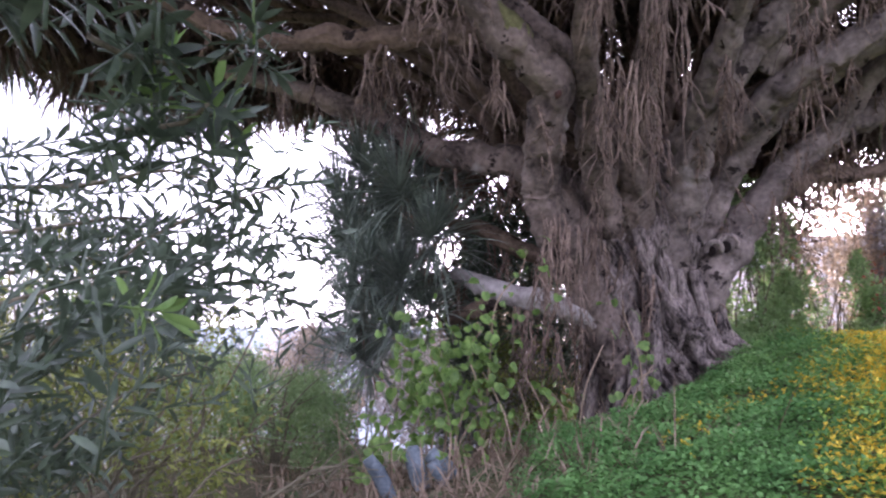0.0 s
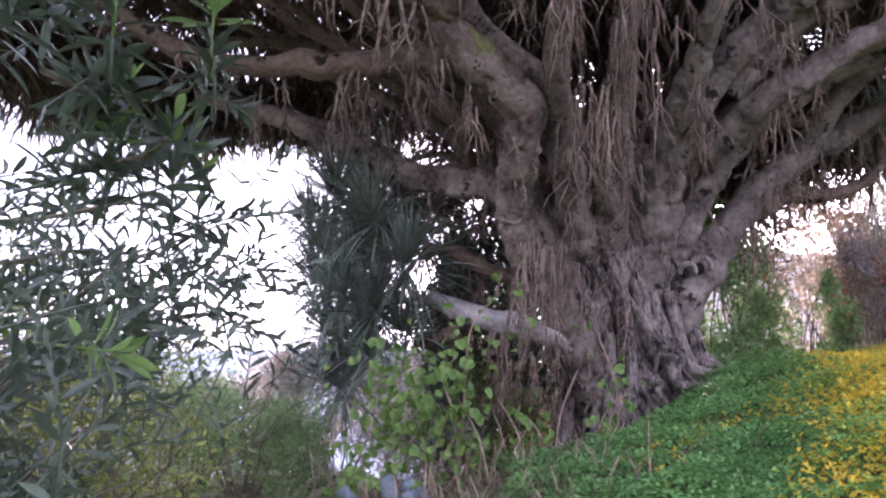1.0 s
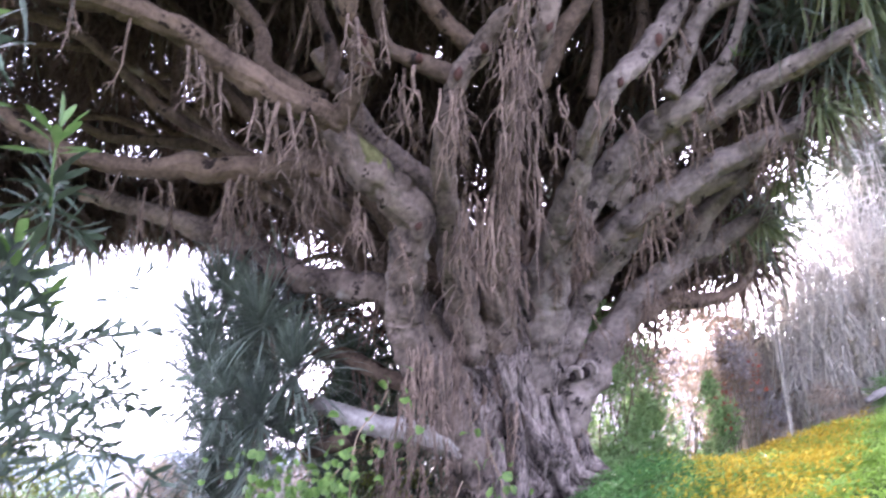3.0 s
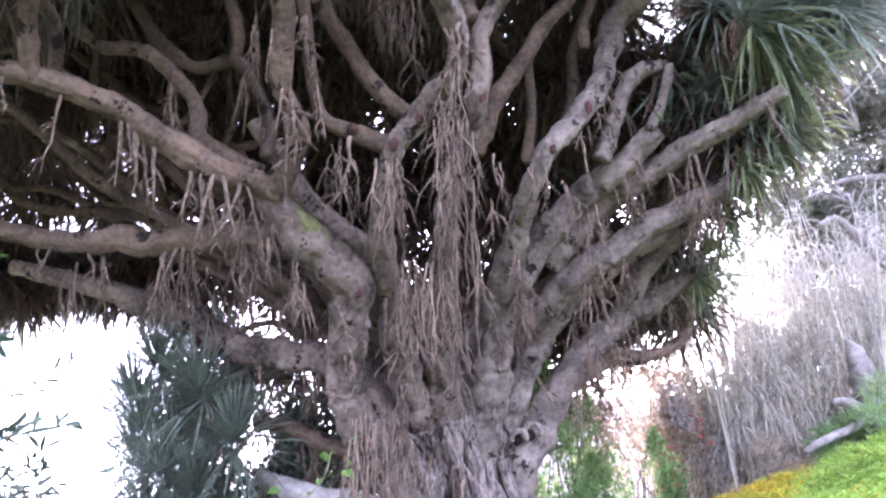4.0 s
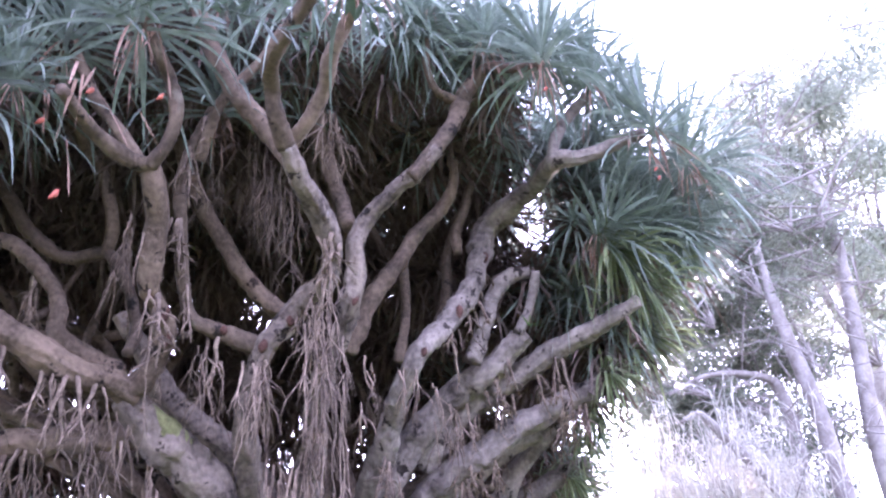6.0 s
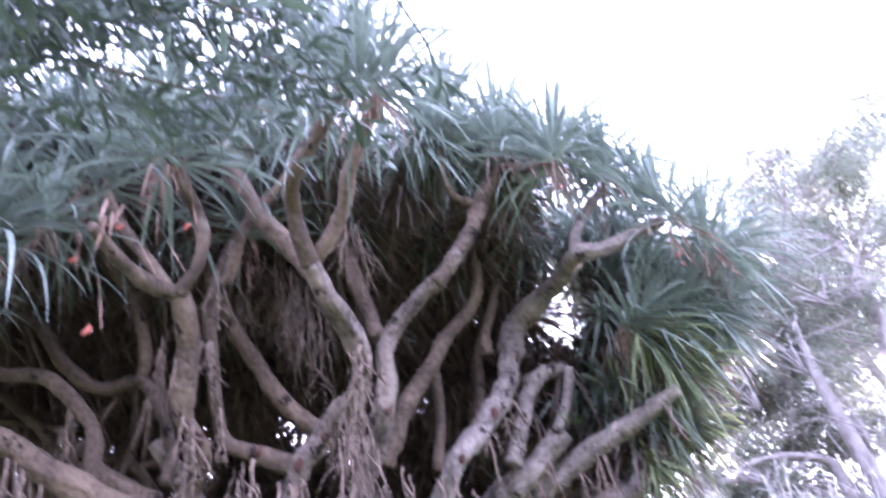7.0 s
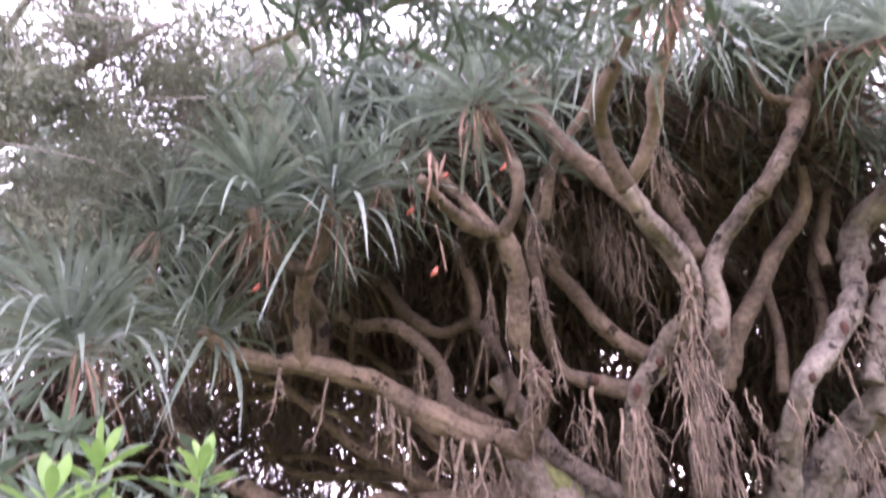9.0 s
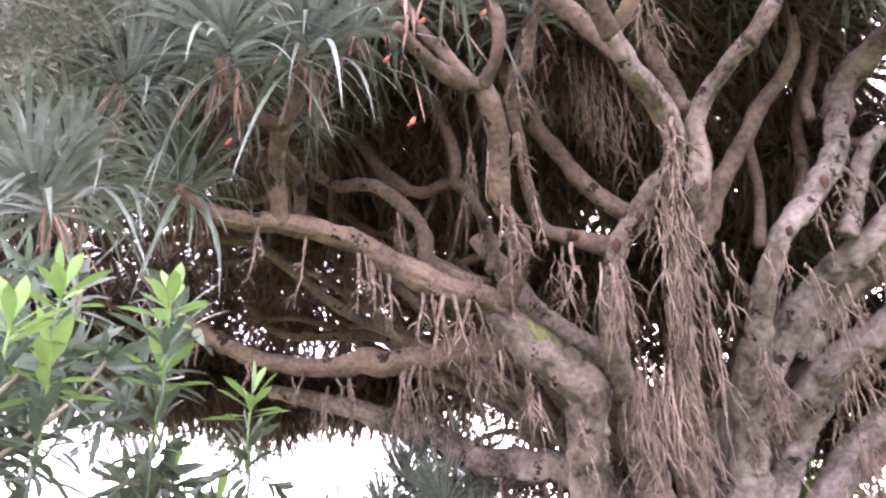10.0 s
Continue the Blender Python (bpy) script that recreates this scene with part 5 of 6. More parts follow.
def bank_tree(label, stems, crowns, leaves, seed, leaf=0.10, mat=None, set_back=0.0):
    """A tree on the bank: leaning stems and an airy crown of leaf clouds round given centres."""
    rng = np.random.default_rng(seed)
    x, y = stems[0][0][0], stems[0][0][1]
    top = thing("tree", label, "tree", (x, y, land(x, y)))
    inv = Matrix.Translation((-x, -y, -land(x, y)))
    for pts in stems:
        s = Shape()
        tube(s, pts, 9, 0.12, 0.15, 3)
        part("stem", s, GREY_BARK, top, at=inv)
    cr, tw = Shape(), Shape()
    for cx, cy, cz, r in crowns:
        for _ in range(9):
            c = np.array((cx, cy + set_back, cz)) + rng.normal(size=3) * r * np.array((0.5, 0.5, 0.4))
            leaf_cloud(cr, c, (r * 0.42, r * 0.42, r * 0.30), leaves // (9 * len(crowns)), leaf, leaf * 0.32, rng)
            tube(tw, [(cx, cy, cz - r * 0.5, 0.02 * r), tuple((np.array((cx, cy, cz)) + c) / 2) + (0.013 * r,), tuple(c) + (0.005 * r,)], 5, 0.3, 0.2, 3)
        for _ in range(8):
            c = np.array((cx, cy, cz)) + rng.normal(size=3) * r * np.array((0.9, 0.6, 0.8))
            w = rng.normal(size=3) * r * 0.6
            w[2] = abs(w[2]) * 0.7
            tube(tw, [tuple(c - w) + (0.014 * r,), tuple(c + rng.normal(size=3) * 0.12 * r) + (0.010 * r,), tuple(c + w * 0.8) + (0.003 * r,)], 5, 0.3, 0.2, 3)
    tagged(part("twig_mass", tw, GREY_BARK, top, at=inv), kind="stuff")
    tagged(part("crown", cr, mat or TREE_LEAF, top, at=inv), kind="stuff")


bank_tree("slender pale-stemmed tree with thin grey-green crown", (
    ((10.1, 8.5, 1.6, 0.17), (9.99, 8.5, 2.45, 0.16), (9.78, 8.5, 3.57, 0.146), (9.83, 8.5, 4.97, 0.122), (9.71, 8.5, 6.05, 0.11), (9.64, 8.5, 6.92, 0.085), (9.69, 8.5, 7.86, 0.049)),
    ((9.2, 8.5, 1.8, 0.11), (9.03, 8.5, 2.49, 0.097), (8.71, 8.5, 3.66, 0.085), (8.33, 8.5, 4.20, 0.079), (7.90, 8.5, 4.67, 0.067), (7.61, 8.5, 4.94, 0.049), (7.21, 8.4, 4.78, 0.024)),
), ((9.6, 8.6, 7.6, 1.3), (8.6, 8.8, 7.0, 1.1), (10.4, 8.8, 6.6, 1.2), (9.0, 8.8, 8.8, 1.2), (8.2, 8.8, 5.7, 0.8), (10.4, 8.9, 4.4, 1.1), (8.9, 9.0, 3.9, 1.0), (9.4, 8.9, 5.6, 1.0), (10.6, 8.9, 8.4, 1.2), (8.4, 9.0, 8.0, 1.0),
    (9.2, 9.4, 6.67, 0.75), (10.49, 9.4, 7.81, 0.75), (10.33, 9.4, 9.07, 0.75), (11.89, 9.4, 10.25, 0.75), (9.38, 9.4, 5.6, 0.75), (10.77, 9.4, 6.64, 0.75), (8.27, 9.4, 5.03, 0.75), (9.72, 9.4, 5.05, 0.75)), 64000, 41, 0.11, set_back=1.1)
bank_tree("pale-stemmed tree with a bare side branch", (
    ((9.3, 9.0, 1.9, 0.15), (9.43, 9.0, 3.29, 0.129), (9.66, 9.0, 4.43, 0.116), (9.73, 9.0, 5.5, 0.09), (9.38, 9.0, 5.76, 0.064), (8.41, 9.0, 5.74, 0.039), (7.61, 9.0, 5.41, 0.019)),
    ((11.2, 9.0, 2.2, 0.18), (11.39, 9.0, 4.81, 0.155), (11.89, 9.0, 7.03, 0.129), (12.25, 9.0, 8.8, 0.103), (12.22, 9.0, 10.08, 0.064)),
), ((11.6, 9.2, 8.6, 1.5), (10.6, 9.4, 9.6, 1.5), (12.6, 9.4, 7.0, 1.5), (10.2, 9.6, 11.2, 1.5), (11.6, 9.6, 10.8, 1.6), (11.2, 9.6, 5.2, 1.2), (12.8, 9.8, 4.0, 1.3), (9.6, 10.0, 6.6, 1.4), (8.8, 10.2, 9.2, 1.4), (10.4, 9.8, 7.8, 1.3), (11.2, 9.6, 6.8, 1.3), (13.2, 9.8, 9.2, 1.6), (11.3, 8.4, 9.0, 1.2), (10.0, 8.0, 8.4, 1.0), (9.2, 7.6, 8.9, 1.0), (8.4, 8.6, 7.4, 1.0)), 50000, 42, 0.12, set_back=1.1)
bank_tree("tall pale grey-green tree rising behind the bank", (
    ((16.0, 12.0, -1.0, 0.3), (15.9, 12.0, 4.0, 0.26), (15.7, 12.0, 8.0, 0.2), (16.0, 12.0, 12.0, 0.13), (16.3, 12.0, 15.5, 0.05)),
    ((15.7, 12.0, 7.5, 0.14), (14.9, 12.0, 9.5, 0.1), (14.3, 12.0, 11.5, 0.05)),
), ((16.1, 12.0, 15.2, 2.0), (16.6, 12.0, 13.2, 2.0), (14.9, 12.0, 14.2, 1.7), (15.3, 12.0, 11.4, 1.9), (14.4, 12.0, 12.4, 1.4), (18.2, 12.0, 16.6, 2.2), (16.6, 12.2, 9.6, 1.8), (14.6, 12.2, 9.4, 1.5), (17.8, 12.2, 11.6, 2.0)), 36000, 48, 0.20)
bank_tree("dark brown-green tree beyond the reeds", (
    ((13.4, 13.4, 0.0, 0.2), (13.0, 13.3, 2.0, 0.17), (12.2, 13.2, 4.2, 0.13), (11.0, 13.0, 5.6, 0.08), (9.9, 13.0, 6.2, 0.03)),
    ((13.2, 13.4, 1.6, 0.14), (12.9, 13.5, 4.0, 0.11), (12.9, 13.5, 6.5, 0.05)),
), ((10.4, 13.0, 5.9, 0.9), (11.4, 13.2, 5.6, 1.0), (12.4, 13.2, 5.2, 1.1), (11.6, 13.2, 6.8, 1.0), (12.8, 13.2, 6.8, 1.2), (13.4, 13.4, 5.2, 1.2), (12.2, 13.4, 3.8, 0.9), (13.6, 13.4, 3.4, 1.0)), 20000, 45, 0.10, BROWN_LEAF)
bush("bush", "dense rust-brown bush standing under the bank trees", 10.3, 11.4, 1.5, 3.6, 5000, 0.12, 0.03, BROWN_LEAF, 39, deep=0.9)
bank_tree("small-leaved tree arching over the shrubs", (
    ((-4.6, 2.4, -0.3, 0.14), (-4.3, 2.5, 1.5, 0.12), (-3.7, 2.65, 3.4, 0.10), (-2.96, 2.72, 4.43, 0.075), (-2.65, 2.78, 4.68, 0.06), (-2.42, 2.73, 4.94, 0.05), (-2.22, 2.68, 5.14, 0.042), (-1.93, 2.65, 5.35, 0.03), (-1.62, 2.63, 5.52, 0.016)),
    ((-2.9, 2.72, 4.45, 0.05), (-2.75, 2.65, 4.95, 0.04), (-2.5, 2.5, 5.35, 0.03), (-2.2, 2.3, 5.75, 0.015)),
), ((-2.31, 2.43, 5.27, 0.5), (-1.89, 2.52, 5.47, 0.5), (-1.55, 2.84, 5.66, 0.5), (-2.34, 2.74, 4.99, 0.45), (-2.06, 2.98, 5.28, 0.5), (-1.66, 3.06, 5.42, 0.45), (-2.54, 3.38, 5.01, 0.5), (-2.65, 2.36, 5.06, 0.5),
    (-2.74, 2.75, 4.63, 0.5), (-2.15, 2.06, 5.62, 0.5), (-1.71, 2.32, 5.95, 0.5), (-3.2, 3.0, 4.6, 0.6), (-1.3, 3.2, 5.9, 0.5), (-1.9, 3.6, 5.5, 0.5)), 36000, 44, 0.055)



def snag():
    top = thing("bleached_snag", "bleached broken trunk leaning over the clover bank", "dead wood", (7.2, 8.0, land(7.2, 8.0)))
    inv = Matrix.Translation((-7.2, -8.0, -land(7.2, 8.0)))
    for pts in (((6.93, 8.0, 3.22, 0.02), (7.0, 8.0, 3.10, 0.085), (7.06, 8.0, 2.94, 0.13), (7.04, 8.0, 2.61, 0.14), (7.17, 8.0, 2.28, 0.14), (7.31, 8.0, 1.6, 0.15)),
                ((6.41, 7.8, 2.45, 0.033), (6.61, 7.8, 2.45, 0.061), (6.89, 7.8, 2.23, 0.073), (7.15, 7.95, 2.0, 0.06)),
                ((5.80, 7.6, 1.93, 0.027), (6.03, 7.6, 2.03, 0.049), (6.38, 7.6, 2.14, 0.049), (6.69, 7.65, 2.24, 0.045), (7.1, 7.9, 2.2, 0.04))):
        s = Shape()
        tube(s, pts, 14, 0.03, 0.42, 8)
        part("broken_limb", s, PALE_WOOD, top, at=inv)


snag()

# ---- clover bank ----
def build_clover():
    rng = np.random.default_rng(91)
    lv, fl, lime = Shape(), Shape(), Shape()
    count = 0
    while count < 64000:
        y = rng.uniform(1.7, 8.4)
        x = y * rng.uniform(-0.1, 1.3) + 0.15
        ragged = 0.25 * noise.noise(Vector((x * 0.9, y * 0.9, 4)))
        if (y > 6.9 and x > 3.4) or rng.random() > 0.35 + 0.65 * y / 6 or rng.random() < smooth_step(0.85, 1.2, x / y + ragged) or y < 2.3 + 3 * ragged:
            continue
        edge = 0.30 + 0.35 * noise.noise(Vector((x * 1.2, y * 1.2, 5)))
        if x < edge + 0.12 * (y - 3) or (x - 2.12) ** 2 + (y - 7.72) ** 2 < 0.75 or (y > 6.9 and x < 2.3):
            continue
        count += 1
        z = land(x, y)
        h = rng.uniform(0.02, 0.15) * (0.7 + 0.9 * noise.noise(Vector((x * 2.5, y * 2.5, 8))))
        for k in range(3):
            a = rng.uniform(0, 6.28)
            p = np.array((x + rng.normal() * 0.02, y + rng.normal() * 0.02, z + h))
            d = np.array((math.cos(a), math.sin(a), rng.uniform(-0.4, 0.9)))
            t = np.array((-math.sin(a), math.cos(a), rng.normal() * 0.2))
            w = rng.uniform(0.007, 0.014)
            # leaflets take the lit lime copy more often as x / y grows
            (lime if rng.random() < smooth_step(0.40, 0.76, x / y) else lv).add([p, p + d * w * 1.1 - t * w * 0.8, p + d * w * 1.7, p + d * w * 1.1 + t * w * 0.8], [(0, 1, 2, 3)])
    for _ in range(44000):
        x, y = rng.uniform(1.0, 5.8), rng.uniform(2.0, 7.0)
        belt = 0.015 + 0.985 * smooth_step(0.38 + 0.012 * y, 0.56 + 0.012 * y, x / y) - 1.0 * smooth_step(0.67, 0.80, x / y)
        if rng.random() > belt + 0.3 * noise.noise(Vector((x * 1.3, y * 1.3, 2))) - 0.03 or (x / y < 0.44 and y > 4.5) or x / y > 0.9:
            continue
        p = np.array((x, y, land(x, y) + rng.uniform(0.07, 0.15)))
        tilt = rng.normal(size=2) * 0.4
        for k in range(4):
            a = k * 1.5708 + rng.random()
            d, t, w = np.array((math.cos(a), math.sin(a), 0.4 + tilt[0] * math.cos(a) + tilt[1] * math.sin(a))), np.array((-math.sin(a), math.cos(a), 0)), 0.0105
            fl.add([p, p + d * w - t * w * 0.6, p + d * w * 1.6, p + d * w + t * w * 0.6], [(0, 1, 2, 3)])
    top = thing("clover_patch", "dense carpet of green clover-like weeds on the bank", "groundcover", (3, 5, 1.3), kind="stuff")
    inv = Matrix.Translation((-3, -5, -1.3))
    tagged(part("clover_leaves", lv, CLOVER, top, at=inv), kind="stuff")
    tagged(part("lime_weeds", lime, LIT_CLOVER, top, "clover in a bright lime copy, sunlight put into its colour", at=inv), kind="stuff")
    tagged(part("yellow_flowers", fl, PETAL, top, "small yellow flowers", at=inv), kind="stuff")


build_clover()


# ---- vine, litter and pale stems before the trunk ----
def heart(seed):
    rng = np.random.default_rng(seed)
    s, edge = Shape(), []
    for k in range(14):
        a = math.pi * 2 * k / 14
        r = 0.042 * (1 + 0.18 * math.cos(a) - 0.30 * max(0, math.cos(a + math.pi)) ** 6) + rng.normal() * 0.001
        x, y = 0.03 + r * math.cos(a) * (1.25 if math.cos(a) > 0 else 1.0), r * math.sin(a) * 1.05
        edge.append((x, y, 0.25 * abs(y) - 2.0 * x * x))
    s.add([(0.03, 0, 0)] + edge, [(0, k + 1, (k + 1) % 14 + 1) for k in range(14)])
    tube(s, [(-0.07, 0, -0.03, 0.0022), (-0.03, 0, -0.005, 0.002), (0.02, 0, 0, 0.0015)], 4, 0)
    return s.mesh("heart_leaf", VINE)


HEARTS = [heart(500 + i) for i in range(4)]


def vine(label, stems, leaves, spread, seed):
    rng = np.random.default_rng(seed)
    x, y = stems[0][0][:2]
    top = thing("vine", label, "vine", (x, y, land(x, y)))
    inv = Matrix.Translation((-x, -y, -land(x, y)))
    for pts, n in zip(stems, leaves):
        s = Shape()
        pts = [(pts[0][0], pts[0][1], land(*pts[0][:2]) - 0.05), *pts[1:]]
        path = [(*p, 0.008 - 0.004 * i / len(pts)) for i, p in enumerate(pts)]
        tube(s, path, 5, 0.06, 0.2, 8)
        part("stem", s, DRY, top, at=inv)
        c = spline(path, 0.03)
        for _ in range(n):
            p = c[int(len(c) * rng.uniform(0.45, 1.0)) - 1][:3] + rng.normal(size=3) * spread
            turn = Euler((rng.normal() * 0.8, radians(40) + rng.normal() * 0.6, rng.normal() * 1.4 - 1.57))
            part("leaf", HEARTS[int(rng.integers(4))], None, top, at=inv @ Matrix.LocRotScale(Vector(p), turn, (rng.uniform(0.45, 0.95),) * 3))


vine("climbing vine with fresh heart-shaped leaves before the trunk", (
    ((-0.1, 5.5, 0.5), (-0.15, 5.5, 0.9), (-0.2, 5.6, 1.25), (-0.34, 5.7, 1.40)),
    ((0.1, 5.5, 0.5), (0.05, 5.5, 0.9), (-0.05, 5.6, 1.2), (-0.06, 5.7, 1.42)),
    ((0.3, 5.6, 0.5), (0.28, 5.6, 1.0), (0.2, 5.7, 1.3), (0.3, 5.75, 1.45)),
    ((0.3, 5.7, 0.5), (0.36, 5.8, 1.2), (0.42, 5.9, 1.65), (0.62, 6.1, 1.9), (0.68, 6.2, 2.08)),
    ((-0.3, 5.2, 0.5), (-0.32, 5.25, 0.7), (-0.36, 5.3, 0.86)),
    ((0.0, 5.4, 0.5), (0.05, 5.5, 0.8), (0.08, 5.6, 1.12)),
), (110, 110, 100, 40, 60, 80), 0.16, 71)
vine("trailing vine with blue-green heart-shaped leaves at the trunk", (
    ((1.0, 5.9, 0.6), (0.9, 5.9, 0.9), (0.75, 5.9, 1.05)),
    ((0.8, 5.6, 0.6), (0.65, 5.6, 0.75), (0.45, 5.6, 0.86)),
    ((1.6, 6.3, 0.8), (1.6, 6.35, 1.2), (1.5, 6.4, 1.55), (1.48, 6.4, 1.7)),
    ((1.3, 6.2, 0.8), (1.5, 6.3, 1.0), (1.72, 6.4, 1.14)),
), (32, 32, 16, 26), 0.11, 72)


def litter():
    rng = np.random.default_rng(73)
    s = Shape()
    for _ in range(3800):
        x, y = rng.normal(0.0, 0.85), rng.uniform(3.6, 8.3)
        if x > 1.5 - 0.1 * (y - 4):
            continue
        a, el = rng.uniform(0, 6.28), rng.uniform(0.05, 1.3)
        way = np.array((math.cos(a) * math.cos(el), math.sin(a) * math.cos(el), math.sin(el)))
        blade(s, (x, y, land(x, y) - 0.01), way, rng.uniform(0.15, 0.5), rng.uniform(0.006, 0.016), rng.uniform(0.1, 0.7), rng, segs=3)
    tagged(new("dry_litter", s.mesh("dry_litter", DRY)), "tangle of dry brown stalks and fallen leaves", "litter", kind="stuff")
    for k in range(30):
        q = Shape()
        x, y = rng.normal(0.1, 0.45), rng.uniform(5.0, 6.9)
        z, h = land(x, y), rng.uniform(0.25, 0.6)
        lx, ly = rng.normal() * 0.25, rng.normal() * 0.2
        tube(q, [(0, 0, -0.05, 0.006), (lx * 0.3, ly * 0.3, h * 0.5, 0.005), (lx, ly, h, 0.003)], 5, 0.1, 0.2, 9)
        ob = new("dry_stalk", q.mesh("dry_stalk", DRY))
        ob.location = (x, y, z)
        tagged(ob, "thin dry brown stalk standing in litter", "stalk", "dry stalks")




def bare_branch(x, y, lean, length, seed):
    """A dark leafless branch with side twigs, standing in the undergrowth."""
    rng = np.random.default_rng(seed)
    top = thing("bare_branch", "dark leafless branch among the lower bushes", "branch", (x, y, land(x, y)), "bare branches")
    main = [(0, 0, -0.05, 0.016)]
    for k in range(1, 6):
        q = k / 5
        main.append((lean * length * q + rng.normal() * 0.04, rng.normal() * 0.06, length * (0.75 * q - 0.25 * q * q) + rng.normal() * 0.03, 0.016 * (1 - 0.75 * q)))
    st = Shape()
    tube(st, main, 6, 0.05, 0.25, 9)
    part("stem", st, TWIG, top)
    for k in range(2, 6):
        bx, by, bz, br = main[k]
        for _ in range(2):
            w = rng.normal(size=3) * 0.12 + np.array((lean * 0.14, 0, 0.05))
            tw = Shape()
            tube(tw, [(bx, by, bz, br * 0.7), (bx + w[0] * 0.5, by + w[1] * 0.6, bz + w[2] * 0.7, br * 0.5), (bx + w[0] * 1.3, by + w[1], bz + w[2] * 1.1, 0.002)], 5, 0.04, 0.2, 9)
            part("twig", tw, TWIG, top)


for k, (x, y, lean, length) in enumerate(((-1.6, 3.5, 0.7, 1.1), (-1.3, 3.8, 0.9, 1.0), (-1.9, 3.7, 0.5, 1.3), (-1.1, 4.0, 0.6, 0.8), (-1.5, 3.9, -0.3, 1.1), (-0.95, 3.7, -0.5, 0.7), (-2.0, 4.2, 0.8, 1.5), (-0.8, 4.4, 0.4, 0.6))):
    bare_branch(x, y, lean, length, 400 + k)

litter()
for pts in (((-0.43, 4.8, 0.70, 0.036), (-0.35, 4.8, 0.58, 0.050), (-0.26, 4.8, 0.36, 0.048)), ((-0.17, 5.0, 0.74, 0.034), (-0.15, 5.0, 0.62, 0.058), (-0.07, 5.0, 0.38, 0.055)),
            ((-0.07, 5.1, 0.68, 0.05), (0.04, 5.1, 0.58, 0.06), (0.11, 5.1, 0.38, 0.037)), ((-0.05, 4.9, 0.66, 0.04), (0.02, 4.9, 0.53, 0.035), (0.06, 4.9, 0.36, 0.03))):
    q = Shape()
    tube(q, pts, 10, 0.03, 0.12, 8)
    tagged(new("pale_stem", q.mesh("pale_stem", BLUE_STEM)), "short bluish grey leaning stem with pale top", "stem", "pale stems in litter")

# ---- moss and dark-plugged hollows on the limbs ----
q = Shape()
tube(q, [(0.34, 5.46, 3.79, 0.05), (0.45, 5.54, 3.69, 0.095), (0.57, 5.63, 3.60, 0.105), (0.68, 5.72, 3.525, 0.06)], 12, 0.02, 0.2, 12)
tree_part("moss_patch", q, MOSS, "yellow-green moss on the elbow limb")
# near-black lumps stand for the shade inside two arched hollows
for x, y, z, w, h in ((2.60, 7.15, 2.21, 0.055, 0.05), (2.47, 7.15, 2.17, 0.045, 0.045)):
    q = Shape()
    tube(q, [(x, y, z - h, w * 0.3), (x, y - 0.01, z - h * 0.4, w * 0.9), (x, y - 0.01, z + h * 0.4, w), (x, y, z + h, w * 0.3)], 10, 0.02, 0.25, 14)
    tree_part("burnt_hollow", q, HOLLOW_SHADE, "near-black plug, painted shade inside an arched hollow")
for x, z, w in ((2.60, 2.22, 0.085), (2.47, 2.18, 0.07)):
    q = Shape()
    tube(q, [(x + w * math.cos(radians(d)), 7.06 - 0.03 * math.sin(radians(d)), z + w * math.sin(radians(d)), 0.022) for d in (-20, 20, 60, 95, 130, 165, 200)], 8, 0.02, 0.25, 12)
    tree_part("hollow_rim", q, TRUNK_BARK)
q = Shape()
for a, el in ((0.3, 0.5), (1.2, 1.2), (2.6, 0.9), (-0.4, 0.2)):
    blade(q, (3.42, 5.36, 4.58), (math.cos(a) * math.cos(el), -0.2, math.sin(el)), 0.17, 0.018, 0.25, trng)
tree_part("sprout", q, YOUNG, "bright green sprout on the cut stump")
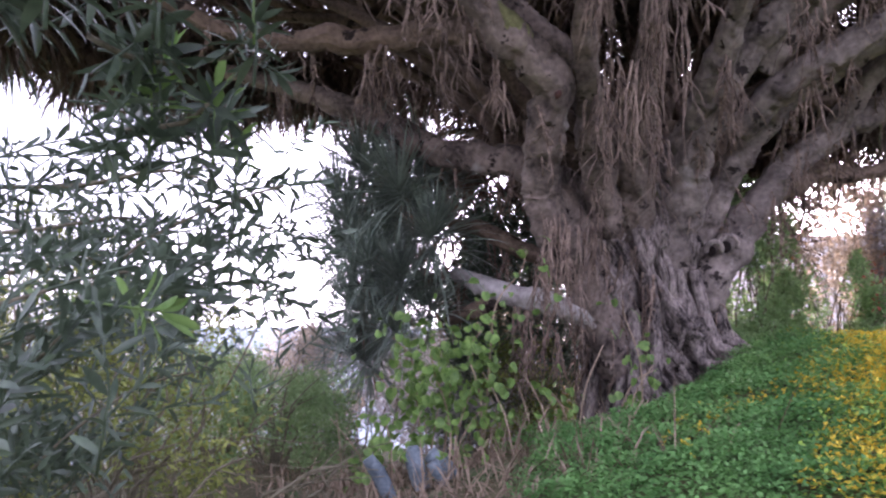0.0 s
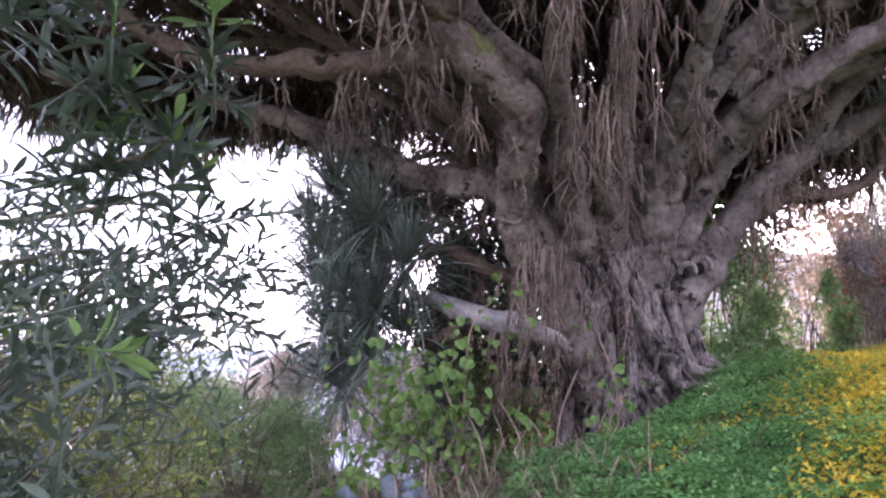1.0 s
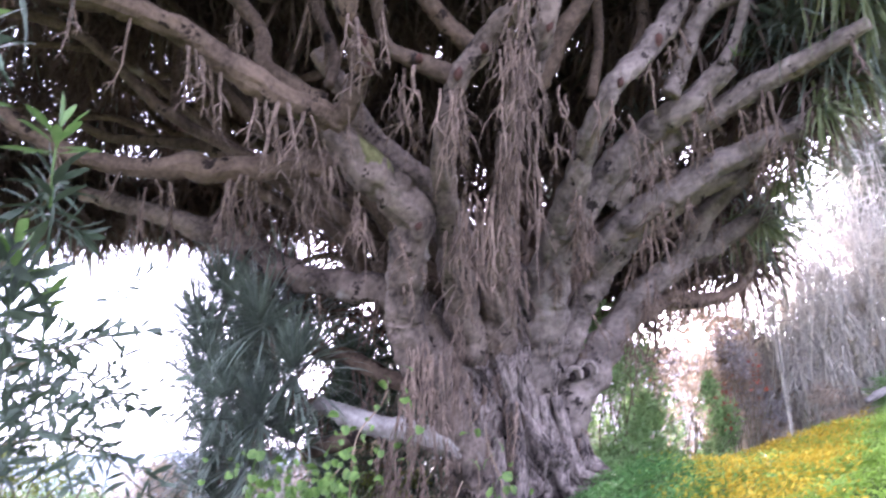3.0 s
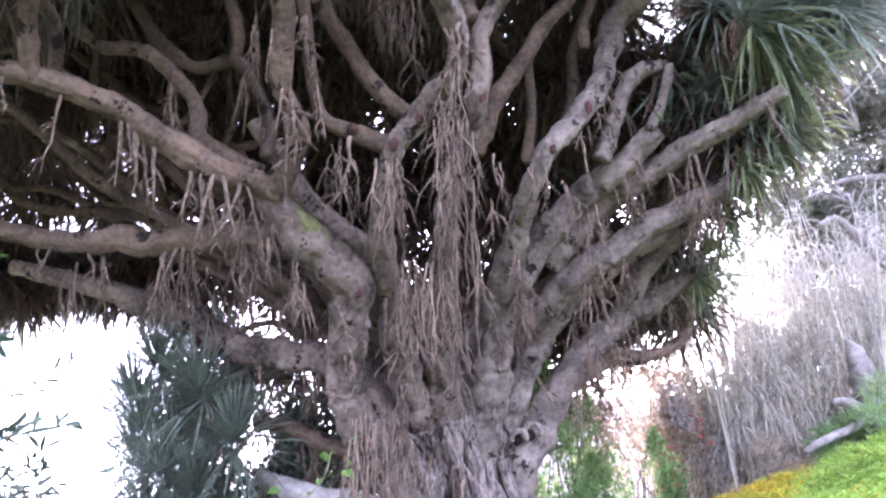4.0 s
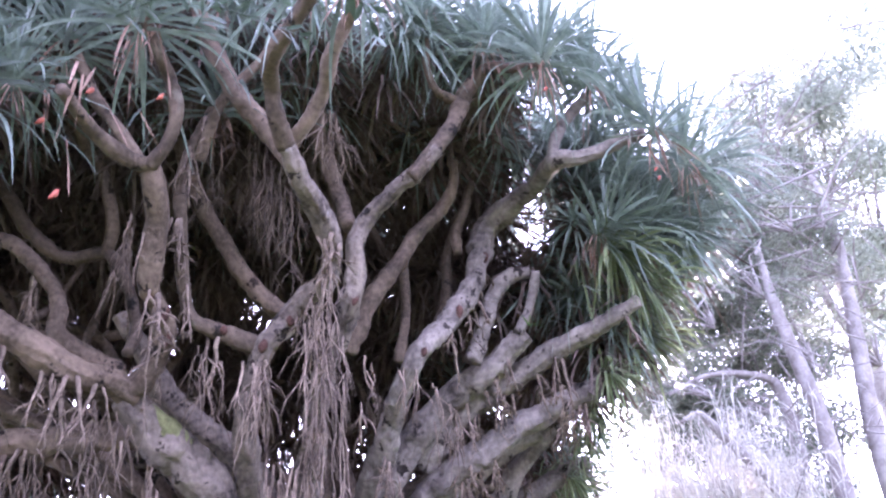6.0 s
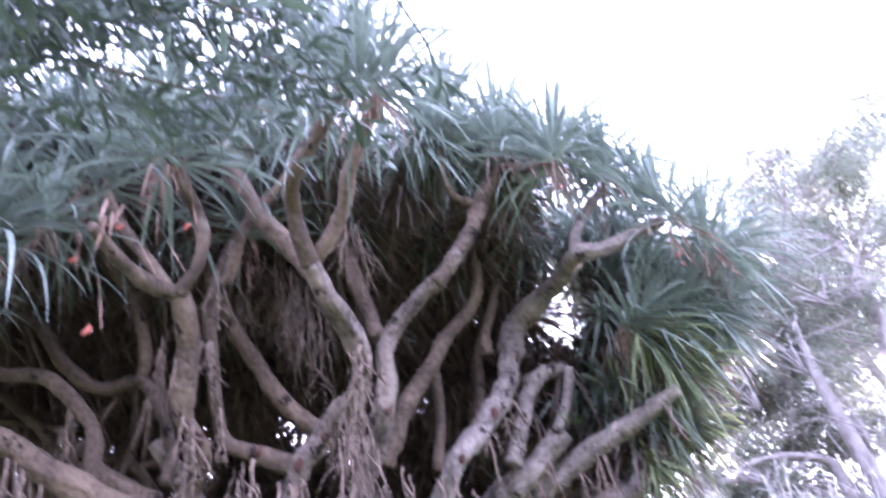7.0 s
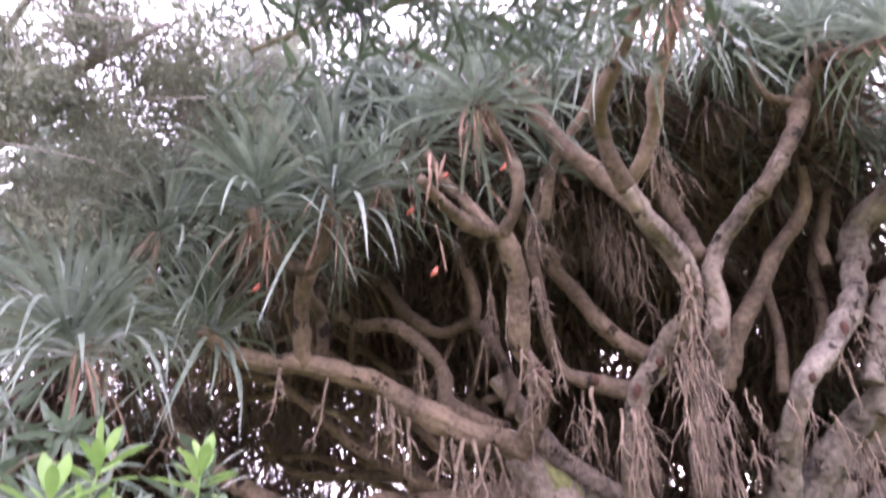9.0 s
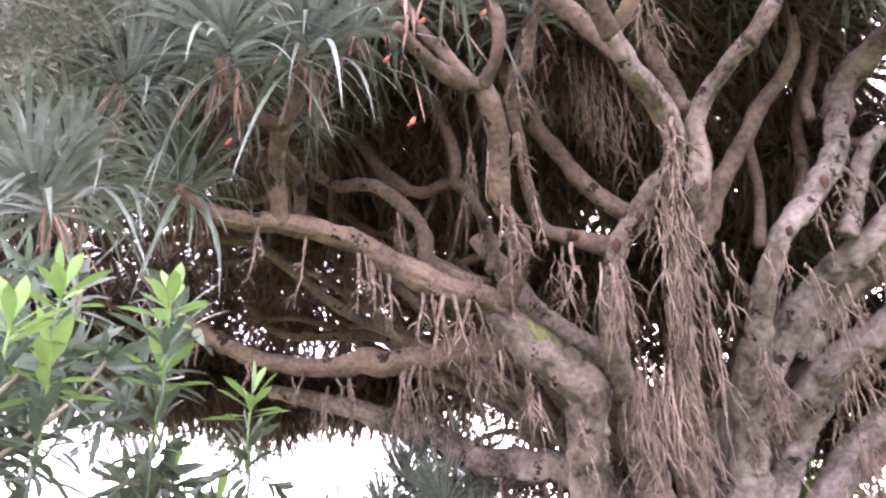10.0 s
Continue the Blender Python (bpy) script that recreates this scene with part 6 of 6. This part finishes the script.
for x, y, z, ln in ((-0.16, 3.2, 4.36, 0.34), (-0.09, 3.3, 4.95, 0.2), (0.25, 3.45, 5.2, 0.3), (-0.3, 3.35, 4.75, 0.2), (2.75, 3.4, 5.7, 0.25), (3.95, 3.9, 5.6, 0.3), (4.05, 4.0, 5.6, 0.3), (-1.2, 3.5, 4.5, 0.3)):
    q = Shape()
    blade(q, (x, y, z), (0.15 * trng.normal(), -0.1, -1), ln, 0.022, 0.05, trng, twist=2.0)
    tip = Shape()
    tube(tip, [(x + 0.005, y - 0.02, z - ln * 0.9, 0.006), (x - 0.005, y - 0.03, z - ln, 0.014), (x - 0.03, y - 0.03, z - ln - 0.025, 0.004)], 7, 0.02, 0.2, 20)
    tree_part("withered_leaf", q, DEAD)
    tree_part("withered_leaf_base", tip, RED, "orange-red leaf base")
for x, y, z, r, w, h in ((0.41, 5.02, 4.15, 0.068, 0.036, 0.085), (0.38, 4.86, 4.24, 0.060, 0.028, 0.06), (1.06, 5.06, 4.14, 0.078, 0.035, 0.06), (0.78, 5.03, 4.22, 0.062, 0.032, 0.03), (1.24, 4.98, 4.31, 0.080, 0.03, 0.05),
                         (2.36, 5.32, 4.27, 0.083, 0.03, 0.05), (2.72, 5.37, 4.66, 0.088, 0.034, 0.07), (3.09, 5.48, 5.29, 0.09, 0.03, 0.06), (1.73, 5.02, 4.54, 0.08, 0.03, 0.06), (0.86, 5.90, 3.26, 0.15, 0.026, 0.04)):
    q = Shape()
    cy, cz = y - 0.93 * (r - 0.008), z - 0.30 * (r - 0.008)
    tube(q, [(x, cy, cz - h, w * 0.3), (x + 0.01, cy - 0.004, cz - h * 0.4, w), (x + 0.02, cy - 0.004, cz + h * 0.4, w * 0.9), (x + 0.03, cy, cz + h, w * 0.3)], 10, 0.02, 0.35, 16)
    tree_part("bark_scar", q, SCAR, "dark red-brown scar of a broken branch")
for k in range(26):  # dry leaves that still hang under the tufts on the near limb ends
    x, y, z = ((-0.24, 3.42, 4.92), (0.14, 3.42, 5.45), (-0.02, 3.5, 5.0), (-1.22, 3.45, 4.68), (-0.88, 3.55, 4.86), (2.72, 3.5, 5.8), (3.95, 3.92, 5.72), (1.05, 2.62, 5.3))[k % 8]
    q = Shape()
    blade(q, (x + trng.normal() * 0.07, y + trng.normal() * 0.05, z + trng.normal() * 0.05), (0.35 * trng.normal(), 0.3 * trng.normal(), -1), trng.uniform(0.2, 0.42), trng.uniform(0.012, 0.024), 0.1, trng, segs=7, twist=trng.normal() * 2.5)
    tree_part("withered_leaf", q, DEAD)
